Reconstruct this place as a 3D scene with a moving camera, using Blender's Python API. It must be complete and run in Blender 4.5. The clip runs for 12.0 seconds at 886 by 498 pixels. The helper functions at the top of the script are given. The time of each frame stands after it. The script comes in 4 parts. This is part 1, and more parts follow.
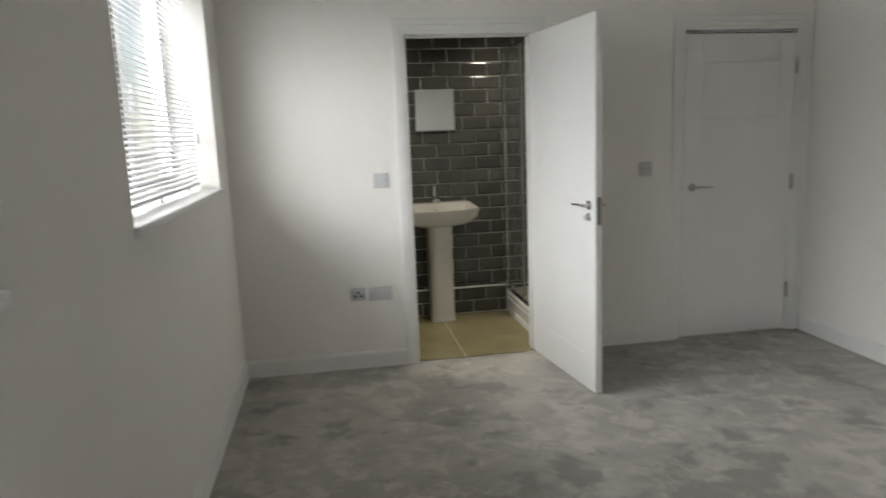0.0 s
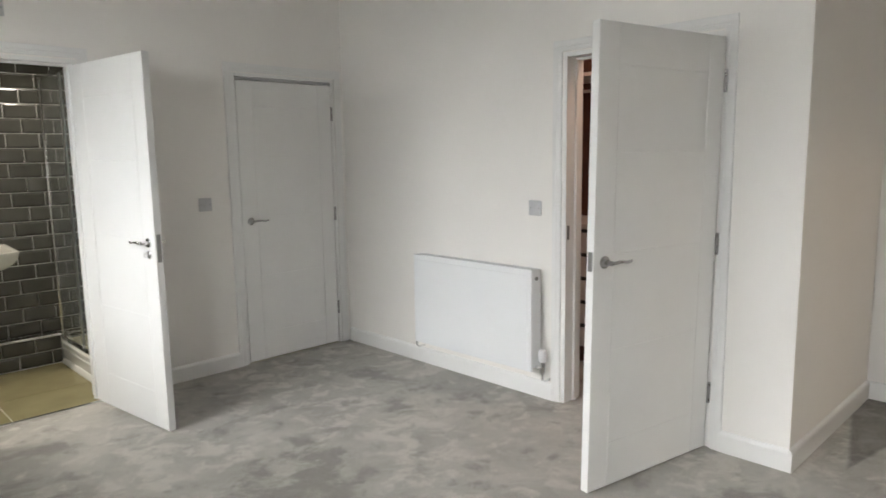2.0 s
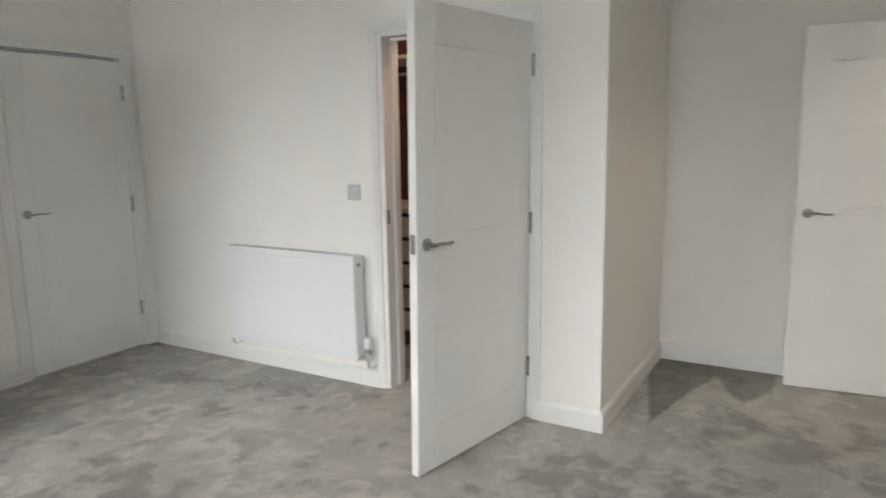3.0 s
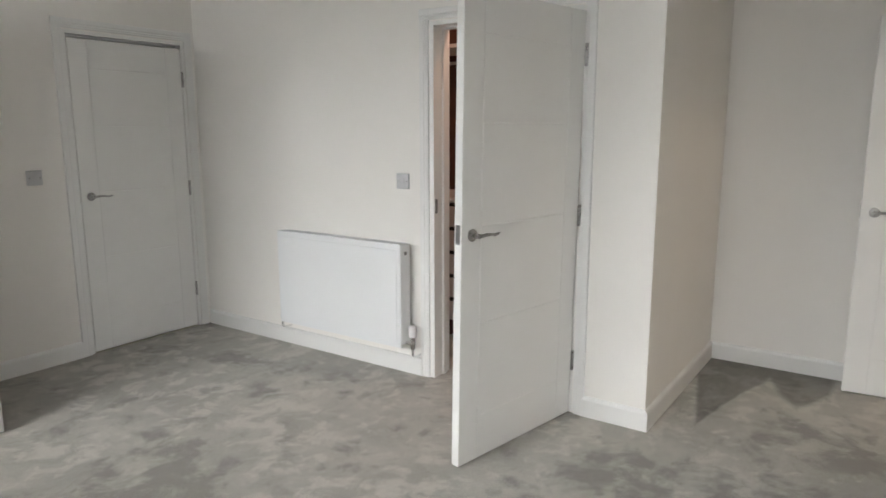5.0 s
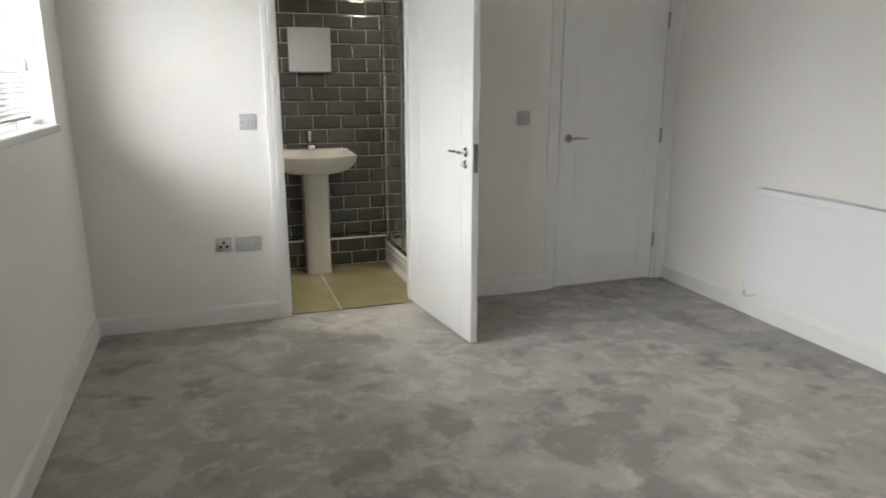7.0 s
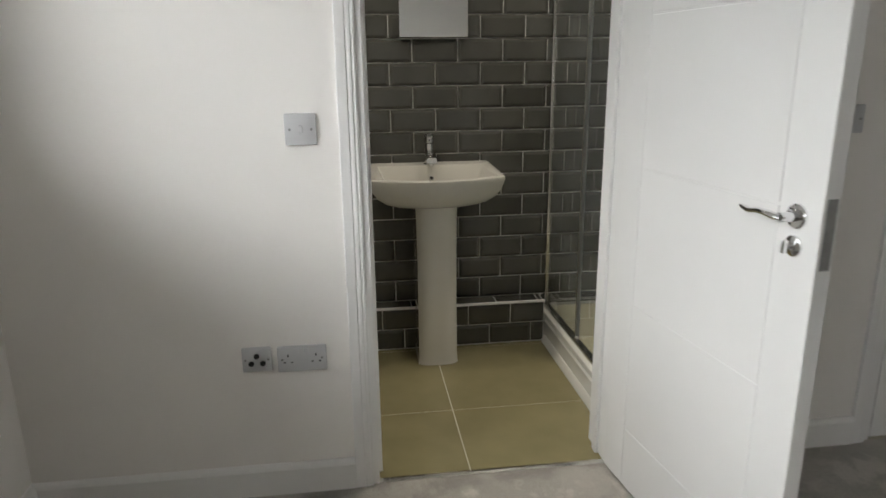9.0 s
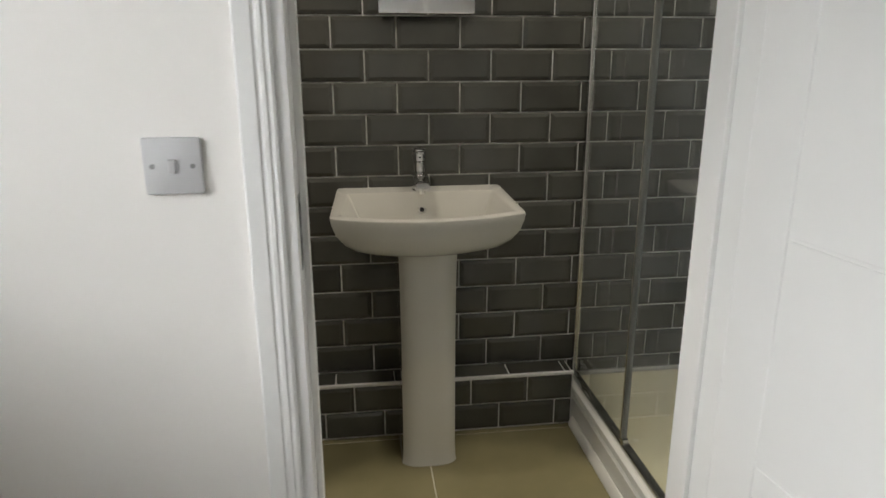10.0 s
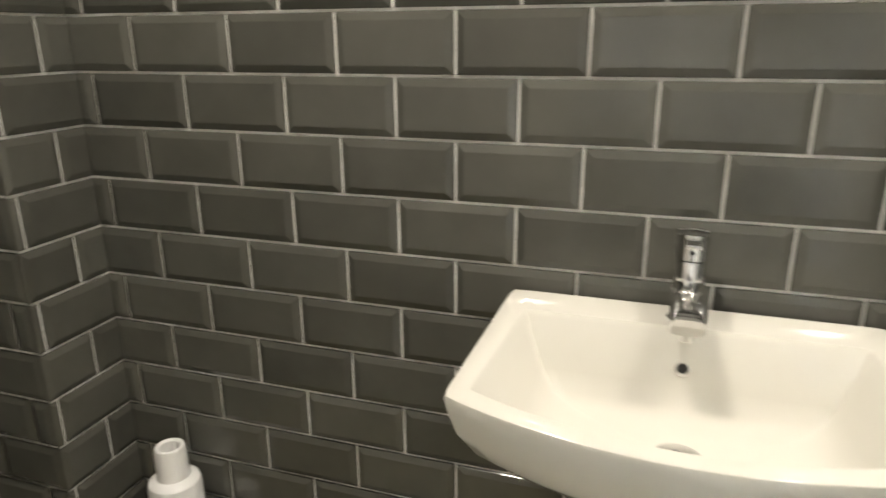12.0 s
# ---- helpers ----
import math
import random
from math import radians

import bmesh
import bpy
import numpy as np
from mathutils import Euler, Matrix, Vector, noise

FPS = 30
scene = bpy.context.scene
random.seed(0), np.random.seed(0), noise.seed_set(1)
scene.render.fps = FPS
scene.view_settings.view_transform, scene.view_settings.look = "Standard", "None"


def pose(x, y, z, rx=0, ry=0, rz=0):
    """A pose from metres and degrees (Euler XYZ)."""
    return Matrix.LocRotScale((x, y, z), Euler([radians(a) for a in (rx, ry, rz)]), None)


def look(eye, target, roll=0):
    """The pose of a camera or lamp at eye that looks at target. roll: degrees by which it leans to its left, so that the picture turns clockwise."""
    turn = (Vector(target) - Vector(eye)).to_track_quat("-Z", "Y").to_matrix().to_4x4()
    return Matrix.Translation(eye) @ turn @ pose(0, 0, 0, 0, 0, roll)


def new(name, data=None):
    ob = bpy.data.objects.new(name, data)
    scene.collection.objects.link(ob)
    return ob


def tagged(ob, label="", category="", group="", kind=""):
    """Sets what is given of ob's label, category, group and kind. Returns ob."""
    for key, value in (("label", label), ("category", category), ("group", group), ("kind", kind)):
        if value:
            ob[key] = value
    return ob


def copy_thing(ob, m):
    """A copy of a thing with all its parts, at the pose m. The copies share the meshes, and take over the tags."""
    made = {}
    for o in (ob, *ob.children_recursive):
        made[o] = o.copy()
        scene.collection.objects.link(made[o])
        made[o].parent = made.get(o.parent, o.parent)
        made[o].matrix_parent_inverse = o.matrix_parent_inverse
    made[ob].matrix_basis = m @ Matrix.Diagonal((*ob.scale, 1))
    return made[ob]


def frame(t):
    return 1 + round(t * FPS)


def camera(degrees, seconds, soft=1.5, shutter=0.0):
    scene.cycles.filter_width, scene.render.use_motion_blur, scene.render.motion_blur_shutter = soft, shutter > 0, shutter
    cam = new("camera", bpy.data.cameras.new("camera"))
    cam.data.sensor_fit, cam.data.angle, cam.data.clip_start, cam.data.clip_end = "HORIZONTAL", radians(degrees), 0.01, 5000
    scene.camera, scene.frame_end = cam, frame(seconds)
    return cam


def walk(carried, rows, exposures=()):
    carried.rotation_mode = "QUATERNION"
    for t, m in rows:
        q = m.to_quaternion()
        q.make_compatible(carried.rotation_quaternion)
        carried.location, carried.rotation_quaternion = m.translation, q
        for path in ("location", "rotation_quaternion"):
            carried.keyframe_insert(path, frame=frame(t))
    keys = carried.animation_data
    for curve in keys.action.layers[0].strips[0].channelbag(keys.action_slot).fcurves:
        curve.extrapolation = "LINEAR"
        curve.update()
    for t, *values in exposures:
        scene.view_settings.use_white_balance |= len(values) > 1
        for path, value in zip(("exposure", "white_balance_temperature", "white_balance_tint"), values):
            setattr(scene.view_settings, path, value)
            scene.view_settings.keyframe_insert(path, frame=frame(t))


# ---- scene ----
cam = camera(66.8, 12.0, soft=1.5, shutter=0.25)
# seconds, eye, target, roll
PATH = [
    (0, (-1.59, -4.054, 1.427), (-1.283, -2.107, 1.086), -2.2),
    (0.5, (-1.589, -4.197, 1.444), (-0.822, -2.398, 1.03), -0.8),
    (1, (-1.65, -4.241, 1.453), (-0.582, -2.591, 1.083), -1.0),
    (1.5, (-1.654, -4.252, 1.451), (-0.393, -2.732, 1.137), -0.8),
    (2, (-1.621, -4.267, 1.457), (-0.233, -2.855, 1.178), -0.9),
    (2.5, (-1.579, -4.193, 1.451), (-0.023, -2.965, 1.182), -1.0),
    (3, (-1.549, -4.198, 1.432), (0.16, -3.211, 1.108), -0.9),
    (3.2, (-1.558, -4.179, 1.437), (0.214, -3.316, 1.096), -0.3),
    (4.8, (-1.524, -4.233, 1.428), (0.129, -3.164, 1.076), 0.0),
    (5, (-1.528, -4.216, 1.434), (0.095, -3.102, 1.081), -0.1),
    (5.5, (-1.55, -4.195, 1.433), (-0.067, -2.898, 1.087), -0.4),
    (6, (-1.54, -4.182, 1.431), (-0.24, -2.704, 1.084), -0.5),
    (6.5, (-1.544, -4.13, 1.424), (-0.569, -2.424, 1.051), -0.4),
    (7, (-1.49, -3.944, 1.366), (-0.871, -2.104, 0.887), 0.0),
    (7.5, (-1.385, -3.548, 1.358), (-0.933, -1.668, 0.849), -1.8),
    (9.3, (-1.139, -1.685, 1.327), (-0.929, 0.227, 0.779), -0.7),
    (9.5, (-1.121, -1.532, 1.334), (-0.931, 0.371, 0.752), -0.9),
    (10, (-1.032, -1.081, 1.323), (-0.785, 0.824, 0.766), -0.1),
    (10.5, (-0.928, -0.671, 1.31), (-0.762, 1.226, 0.7), 1.3),
    (11, (-0.866, -0.349, 1.306), (-0.858, 1.552, 0.683), 0.3),
    (11.5, (-0.863, -0.067, 1.29), (-0.928, 1.836, 0.677), -0.4),
    (11.7, (-0.859, 0.025, 1.287), (-1.099, 1.919, 0.689), -1.0),
    (12, (-0.878, 0.122, 1.299), (-1.475, 1.932, 0.692), -0.4),
]
EXPOSURES = [(0, -0.61), (0.6, -0.46), (1.5, -0.11), (2.5, -0.06), (3.2, -0.13), (5.5, -0.13), (6.5, -0.25), (7.0, -0.29), (7.5, -0.42), (9.5, -0.71), (10.0, -0.64), (10.5, -0.12), (11.0, 0.68), (11.4, 0.86), (12, 0.80)]
walk(cam, [(t, look(e, a, r)) for t, e, a, r in PATH], EXPOSURES)

# ---- light ----
world = bpy.data.worlds.new("sky")
scene.world = world
world.use_nodes = True
wn = world.node_tree
sky = wn.nodes.new("ShaderNodeTexSky")
sky.sky_type = "NISHITA"
sky.sun_disc = False
sky.sun_elevation, sky.sun_rotation = radians(35), radians(150)
wn.links.new(sky.outputs[0], wn.nodes["Background"].inputs[0])
wn.nodes["Background"].inputs[1].default_value = 0.1


def area(name, m, sx, sy, watts, colour):
    lamp = bpy.data.lights.new(name, "AREA")
    lamp.shape, lamp.size, lamp.size_y, lamp.energy, lamp.color = "RECTANGLE", sx, sy, watts, colour
    ob = new(name, lamp)
    ob.matrix_world = m
    return ob


def bulb(name, place, watts, colour, radius=0.03):
    lamp = bpy.data.lights.new(name, "POINT")
    lamp.energy, lamp.color, lamp.shadow_soft_size = watts, colour, radius
    ob = new(name, lamp)
    ob.location = place
    return ob


def spot(name, place, watts, colour, angle=110, blend=0.6, radius=0.07):
    lamp = bpy.data.lights.new(name, "SPOT")
    lamp.energy, lamp.color, lamp.shadow_soft_size = watts, colour, radius
    lamp.spot_size, lamp.spot_blend = radians(angle), blend
    ob = new(name, lamp)
    ob.location = place
    return ob


WIN_Y0, WIN_Y1, WIN_Z0, WIN_Z1 = -1.93, -0.338, 1.156, 2.25
WIN2 = -2.435      # the second window stands this far south of the first
# the bright sky over the street, outside both windows
area("daylight", look((-3.75, -2.37, 2.62), (-2.3, -2.37, 1.72)), 5.6, 1.9, 665, (0.965, 0.975, 1.0))
# unseen lamp added for daylight off street and houses, aimed up through both windows
area("street_fill", look((-3.75, -2.37, 0.55), (-2.3, -2.37, 1.72)), 5.6, 1.5, 120, (1.0, 0.965, 0.93))
# ceiling downlights in the shower room, one bulb in the hall, one in the closet
spot("downlight_lamp_a", (-1.34, 0.74, 2.33), 46, (1.0, 0.905, 0.775), 130, 1.0)
spot("downlight_lamp_b", (-0.30, 0.74, 2.33), 33, (1.0, 0.905, 0.775), 130, 1.0)
# unseen lamp added over the shower to brighten tray and tiles
spot("shower_fill_lamp", (0.24, 0.74, 2.33), 13, (1.0, 0.905, 0.775), 130, 1.0)
# unseen narrow downlight added just inside the doorway for the bright carpet patch
spot("downlight_lamp_d", (-0.72, 0.30, 2.33), 62, (1.0, 0.905, 0.775), 35, 0.22, 0.035)
bulb("hall_bulb", (2.2, -5.7, 2.2), 17, (1.0, 0.79, 0.60), 0.06)
bulb("closet_bulb", (2.0, -2.6, 2.45), 15, (1.0, 0.68, 0.5), 0.05)


# ---- materials ----
def mat(name, base, rough, metal=0.0, var=0.0, scale=6.0, bump=0.0, bump_scale=120.0, bump_dist=0.002, coat=0.0, rand=0.0, spec=0.5):
    """A painted, glazed or metal surface with two scales of variation."""
    m = bpy.data.materials.new(name)
    m.use_nodes = True
    n, l = m.node_tree.nodes, m.node_tree.links
    b = n["Principled BSDF"]
    b.inputs["Base Color"].default_value = (*base, 1)
    b.inputs["Roughness"].default_value = rough
    b.inputs["Metallic"].default_value = metal
    b.inputs["Coat Weight"].default_value = coat
    b.inputs["Specular IOR Level"].default_value = spec
    geo = n.new("ShaderNodeNewGeometry")
    if var or rand:
        noise_a = n.new("ShaderNodeTexNoise")
        noise_a.inputs["Scale"].default_value, noise_a.inputs["Detail"].default_value = scale, 5
        l.new(geo.outputs["Position"], noise_a.inputs["Vector"])
        val = n.new("ShaderNodeMapRange")
        val.inputs[1].default_value, val.inputs[2].default_value = 0.3, 0.7
        val.inputs[3].default_value, val.inputs[4].default_value = 1 - var, 1 + var
        l.new(noise_a.outputs[0], val.inputs[0])
        last = val.outputs[0]
        if rand:
            info = n.new("ShaderNodeObjectInfo")
            r = n.new("ShaderNodeMapRange")
            r.inputs[3].default_value, r.inputs[4].default_value = 1 - rand, 1 + rand
            l.new(info.outputs["Random"], r.inputs[0])
            mul = n.new("ShaderNodeMath")
            mul.operation = "MULTIPLY"
            l.new(last, mul.inputs[0]), l.new(r.outputs[0], mul.inputs[1])
            last = mul.outputs[0]
        mix = n.new("ShaderNodeVectorMath")
        mix.operation = "SCALE"
        mix.inputs[0].default_value = base
        l.new(last, mix.inputs["Scale"])
        l.new(mix.outputs[0], b.inputs["Base Color"])
        ro = n.new("ShaderNodeMapRange")
        ro.inputs[3].default_value, ro.inputs[4].default_value = max(0.02, rough * 0.8), min(1, rough * 1.2)
        l.new(noise_a.outputs[0], ro.inputs[0])
        l.new(ro.outputs[0], b.inputs["Roughness"])
    if bump:
        nb = n.new("ShaderNodeTexNoise")
        nb.inputs["Scale"].default_value, nb.inputs["Detail"].default_value = bump_scale, 3
        l.new(geo.outputs["Position"], nb.inputs["Vector"])
        bp = n.new("ShaderNodeBump")
        bp.inputs["Strength"].default_value, bp.inputs["Distance"].default_value = bump, bump_dist
        l.new(nb.outputs[0], bp.inputs["Height"])
        l.new(bp.outputs[0], b.inputs["Normal"])
    return m


def carpet_material():
    """Cut-pile carpet: patches where the pile lies one way or the other, plus fibre grain."""
    m = bpy.data.materials.new("carpet_pile")
    m.use_nodes = True
    n, l = m.node_tree.nodes, m.node_tree.links
    b = n["Principled BSDF"]
    b.inputs["Roughness"].default_value = 0.95
    b.inputs["Specular IOR Level"].default_value = 0.1
    b.inputs["Sheen Weight"].default_value = 0.15
    geo = n.new("ShaderNodeNewGeometry")
    warp = n.new("ShaderNodeTexNoise")
    warp.inputs["Scale"].default_value, warp.inputs["Detail"].default_value = 3.0, 8
    warp.inputs["Roughness"].default_value = 0.6
    warp.inputs["Distortion"].default_value = 0.12
    l.new(geo.outputs["Position"], warp.inputs["Vector"])
    def noise(scale, detail, rough, shift, twist=0.0):
        move = n.new("ShaderNodeVectorMath")
        move.operation = "ADD"
        move.inputs[1].default_value = (shift, shift * 0.7, shift * 0.3)
        tex = n.new("ShaderNodeTexNoise")
        tex.inputs["Scale"].default_value, tex.inputs["Detail"].default_value = scale, detail
        tex.inputs["Roughness"].default_value, tex.inputs["Distortion"].default_value = rough, twist
        l.new(geo.outputs["Position"], move.inputs[0]), l.new(move.outputs[0], tex.inputs["Vector"])
        return tex.outputs[0]

    def mask(a, b, k, lo, hi):
        """Footworn patches: a gives their outline, b gathers them into groups."""
        s = n.new("ShaderNodeMath")
        s.operation, s.inputs[1].default_value = "MULTIPLY_ADD", k
        l.new(b, s.inputs[0]), l.new(a, s.inputs[2])
        step = n.new("ShaderNodeMapRange")
        step.interpolation_type = "SMOOTHSTEP"
        step.inputs[1].default_value, step.inputs[2].default_value = lo, hi
        l.new(s.outputs[0], step.inputs[0])
        return step.outputs[0]

    def blended(fac, a, v):
        node = n.new("ShaderNodeMix")
        node.data_type = "RGBA"
        l.new(fac, node.inputs[0])
        for k, c in ((6, a), (7, v)):
            if isinstance(c, tuple):
                node.inputs[k].default_value = c
            else:
                l.new(c, node.inputs[k])
        return node.outputs[2]

    groups = noise(1.6, 3, 0.55, 3.1)
    broad = blended(mask(noise(2.4, 7, 0.66, 9.0, 0.3), groups, 0.2, 0.42, 0.80), (0.350, 0.334, 0.299, 1), (0.462, 0.441, 0.394, 1))
    pale = blended(mask(noise(7.0, 6, 0.66, 21.0, 0.3), groups, -0.5, 0.24, 0.40), broad, (0.520, 0.497, 0.446, 1))
    scuffed = blended(mask(noise(4.6, 7, 0.66, 40.0, 0.3), groups, 0.75, 0.88, 1.06), pale, (0.268, 0.253, 0.227, 1))
    small = blended(mask(noise(11.0, 5, 0.62, 57.0, 0.2), groups, 0.35, 0.82, 0.96), scuffed, (0.290, 0.275, 0.247, 1))
    fine = n.new("ShaderNodeTexNoise")
    fine.inputs["Scale"].default_value, fine.inputs["Detail"].default_value = 260, 2
    l.new(geo.outputs["Position"], fine.inputs["Vector"])
    grain = n.new("ShaderNodeMapRange")
    grain.inputs[1].default_value, grain.inputs[2].default_value = 0.25, 0.75
    grain.inputs[3].default_value, grain.inputs[4].default_value = 0.70, 1.28
    l.new(fine.outputs[0], grain.inputs[0])
    mul = n.new("ShaderNodeVectorMath")
    mul.operation = "SCALE"
    l.new(small, mul.inputs[0]), l.new(grain.outputs[0], mul.inputs["Scale"])
    # wedge-shaped strokes where the pile was brushed towards the alcove's end wall
    sep = n.new("ShaderNodeSeparateXYZ")
    l.new(geo.outputs["Position"], sep.inputs[0])

    def maths(op, a, v=None, w=None):
        node = n.new("ShaderNodeMath")
        node.operation = op
        for k, s in enumerate((a, v, w)):
            if s is None:
                continue
            if isinstance(s, (int, float)):
                node.inputs[k].default_value = s
            else:
                l.new(s, node.inputs[k])
        return node.outputs[0]

    def ramp(s, a0, a1, b0, b1):
        node = n.new("ShaderNodeMapRange")
        for k, v in enumerate((a0, a1, b0, b1)):
            node.inputs[k + 1].default_value = v
        l.new(s, node.inputs[0])
        return node.outputs[0]

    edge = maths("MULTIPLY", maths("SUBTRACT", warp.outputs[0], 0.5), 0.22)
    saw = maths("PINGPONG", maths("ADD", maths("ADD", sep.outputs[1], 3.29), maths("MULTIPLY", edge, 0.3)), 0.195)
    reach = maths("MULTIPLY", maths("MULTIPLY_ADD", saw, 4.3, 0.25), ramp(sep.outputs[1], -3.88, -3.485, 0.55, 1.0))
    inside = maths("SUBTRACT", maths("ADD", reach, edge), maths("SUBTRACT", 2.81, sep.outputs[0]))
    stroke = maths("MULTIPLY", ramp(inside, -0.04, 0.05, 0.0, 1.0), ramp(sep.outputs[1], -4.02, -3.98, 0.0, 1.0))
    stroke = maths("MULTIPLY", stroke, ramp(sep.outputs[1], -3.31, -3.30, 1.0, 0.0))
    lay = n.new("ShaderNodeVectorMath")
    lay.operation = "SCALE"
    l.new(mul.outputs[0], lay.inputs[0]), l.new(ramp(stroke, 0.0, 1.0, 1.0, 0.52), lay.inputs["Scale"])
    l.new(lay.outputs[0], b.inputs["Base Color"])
    bp = n.new("ShaderNodeBump")
    bp.inputs["Strength"].default_value, bp.inputs["Distance"].default_value = 0.7, 0.006
    add = n.new("ShaderNodeMath")
    add.operation = "MULTIPLY_ADD"
    add.inputs[1].default_value = 1.5
    l.new(warp.outputs[0], add.inputs[0]), l.new(fine.outputs[0], add.inputs[2])
    l.new(add.outputs[0], bp.inputs["Height"])
    l.new(bp.outputs[0], b.inputs["Normal"])
    return m


def glass_material(name, tint=(0.96, 0.98, 0.97), rough=0.0):
    m = bpy.data.materials.new(name)
    m.use_nodes = True
    b = m.node_tree.nodes["Principled BSDF"]
    b.inputs["Base Color"].default_value = (*tint, 1)
    b.inputs["Transmission Weight"].default_value = 1.0
    b.inputs["Roughness"].default_value = rough
    b.inputs["IOR"].default_value = 1.45
    return m


WALL = mat("white_emulsion", (0.875, 0.851, 0.807), 0.75, var=0.02, scale=1.6, bump=0.12, bump_scale=260, bump_dist=0.001)
CEIL = mat("ceiling_paint", (0.87, 0.87, 0.85), 0.85, var=0.015, scale=2, bump=0.1, bump_scale=200, bump_dist=0.001)
GLOSS = mat("white_satin_wood_paint", (0.82, 0.815, 0.79), 0.34, var=0.015, scale=4, bump=0.06, bump_scale=90, bump_dist=0.001)
CARPET = carpet_material()
TILE = mat("dark_grey_glazed_tile", (0.077, 0.0768, 0.0655), 0.14, var=0.14, scale=7, bump=0.10, bump_scale=14, bump_dist=0.002, rand=0.16)
GROUT = mat("grey_grout", (0.74, 0.73, 0.69), 0.85, var=0.12, scale=20, bump=0.3, bump_scale=300, bump_dist=0.001)
FLOORTILE = mat("beige_stone_floor_tile", (0.235, 0.208, 0.112), 0.15, var=0.10, scale=5, bump=0.06, bump_scale=60, bump_dist=0.001, rand=0.03)
FGROUT = mat("sand_floor_grout", (0.50, 0.47, 0.36), 0.85, var=0.1, scale=30, bump=0.3, bump_scale=300, bump_dist=0.001)
CERAMIC = mat("white_vitreous_china", (0.65, 0.637, 0.578), 0.06, var=0.01, scale=3, coat=0.4)
CHROME = mat("polished_chrome", (0.82, 0.82, 0.82), 0.08, metal=1.0, var=0.03, scale=40)
SATIN = mat("satin_nickel", (0.42, 0.41, 0.40), 0.28, metal=1.0, var=0.06, scale=60)
STEEL = mat("brushed_hinge_steel", (0.30, 0.30, 0.29), 0.40, metal=1.0, var=0.1, scale=80)
ENAMEL = mat("white_radiator_enamel", (0.83, 0.84, 0.84), 0.30, var=0.01, scale=3)
PLASTIC = mat("white_moulded_plastic", (0.78, 0.78, 0.77), 0.35, var=0.01, scale=8)
PLATE = mat("light_grey_switch_plate", (0.55, 0.55, 0.55), 0.38, var=0.03, scale=20)
DARK = mat("black_plastic", (0.015, 0.015, 0.015), 0.5, var=0.1, scale=20)
UPVC = mat("white_upvc", (0.85, 0.86, 0.86), 0.28, var=0.01, scale=4)
SLAT = mat("white_blind_slat", (0.62, 0.62, 0.61), 0.45, var=0.02, scale=10)
sn = SLAT.node_tree
trans, blend = sn.nodes.new("ShaderNodeBsdfTranslucent"), sn.nodes.new("ShaderNodeMixShader")
trans.inputs[0].default_value, blend.inputs[0].default_value = (0.80, 0.80, 0.78, 1), 0.13
sn.links.new(sn.nodes["Principled BSDF"].outputs[0], blend.inputs[1]), sn.links.new(trans.outputs[0], blend.inputs[2])
sn.links.new(blend.outputs[0], sn.nodes["Material Output"].inputs[0])
ACRYLIC = mat("white_acrylic_tray", (0.80, 0.79, 0.73), 0.16, var=0.02, scale=4)
ALU = mat("polished_aluminium", (0.62, 0.62, 0.60), 0.18, metal=1.0, var=0.06, scale=30)
SEAL = mat("grey_frosted_seal", (0.30, 0.31, 0.29), 0.38, var=0.05, scale=12)
SEAL.node_tree.nodes["Principled BSDF"].inputs["Transmission Weight"].default_value = 0.55
CREAM = mat("cream_resin_shower_floor", (0.64, 0.60, 0.43), 0.3, var=0.05, scale=6, bump=0.05, bump_scale=80)
BROWN = mat("dark_red_brown_wood", (0.075, 0.022, 0.012), 0.45, var=0.25, scale=9, bump=0.1, bump_scale=40)
DRAWER = mat("pale_laminate", (0.62, 0.55, 0.52), 0.4, var=0.03, scale=5)
# closet walls: the dimness inside is put into a darker base colour
CLOSET_DIM = mat("closet_wall_dimmed_paint", (0.50, 0.44, 0.40), 0.8, var=0.03, scale=2, bump=0.1, bump_scale=200, bump_dist=0.001)
BLUE = mat("pale_blue_plastic", (0.25, 0.30, 0.50), 0.3, var=0.03, scale=10)
MIRROR = mat("silvered_mirror", (0.90, 0.91, 0.90), 0.015, metal=1.0)
GLASS = glass_material("clear_glass")
SHGLASS = glass_material("shower_glass", (0.93, 0.96, 0.95))
gn = SHGLASS.node_tree     # pale haze of reflected light mixed into the shower glass as colour
haze, veil, haze_noise, spread = gn.nodes.new("ShaderNodeBsdfDiffuse"), gn.nodes.new("ShaderNodeMixShader"), gn.nodes.new("ShaderNodeTexNoise"), gn.nodes.new("ShaderNodeMapRange")
haze.inputs[0].default_value = (0.74, 0.78, 0.80, 1)
haze_noise.inputs["Scale"].default_value, haze_noise.inputs["Detail"].default_value = 5.0, 6
for k, v in enumerate((0.3, 0.7, 0.012, 0.055)):
    spread.inputs[k + 1].default_value = v
gn.links.new(gn.nodes.new("ShaderNodeNewGeometry").outputs["Position"], haze_noise.inputs["Vector"]), gn.links.new(haze_noise.outputs[0], spread.inputs[0])
gn.links.new(spread.outputs[0], veil.inputs[0]), gn.links.new(gn.nodes["Principled BSDF"].outputs[0], veil.inputs[1]), gn.links.new(haze.outputs[0], veil.inputs[2])
gn.links.new(veil.outputs[0], gn.nodes["Material Output"].inputs[0])


# ---- mesh helpers ----
def mesh(name, bm, material, smooth=False, angle=35):
    bmesh.ops.recalc_face_normals(bm, faces=bm.faces)
    me = bpy.data.meshes.new(name)
    bm.to_mesh(me)
    bm.free()
    me.materials.append(material)
    if smooth:
        for p in me.polygons:
            p.use_smooth = True
        me.set_sharp_from_angle(angle=radians(angle))
    return me


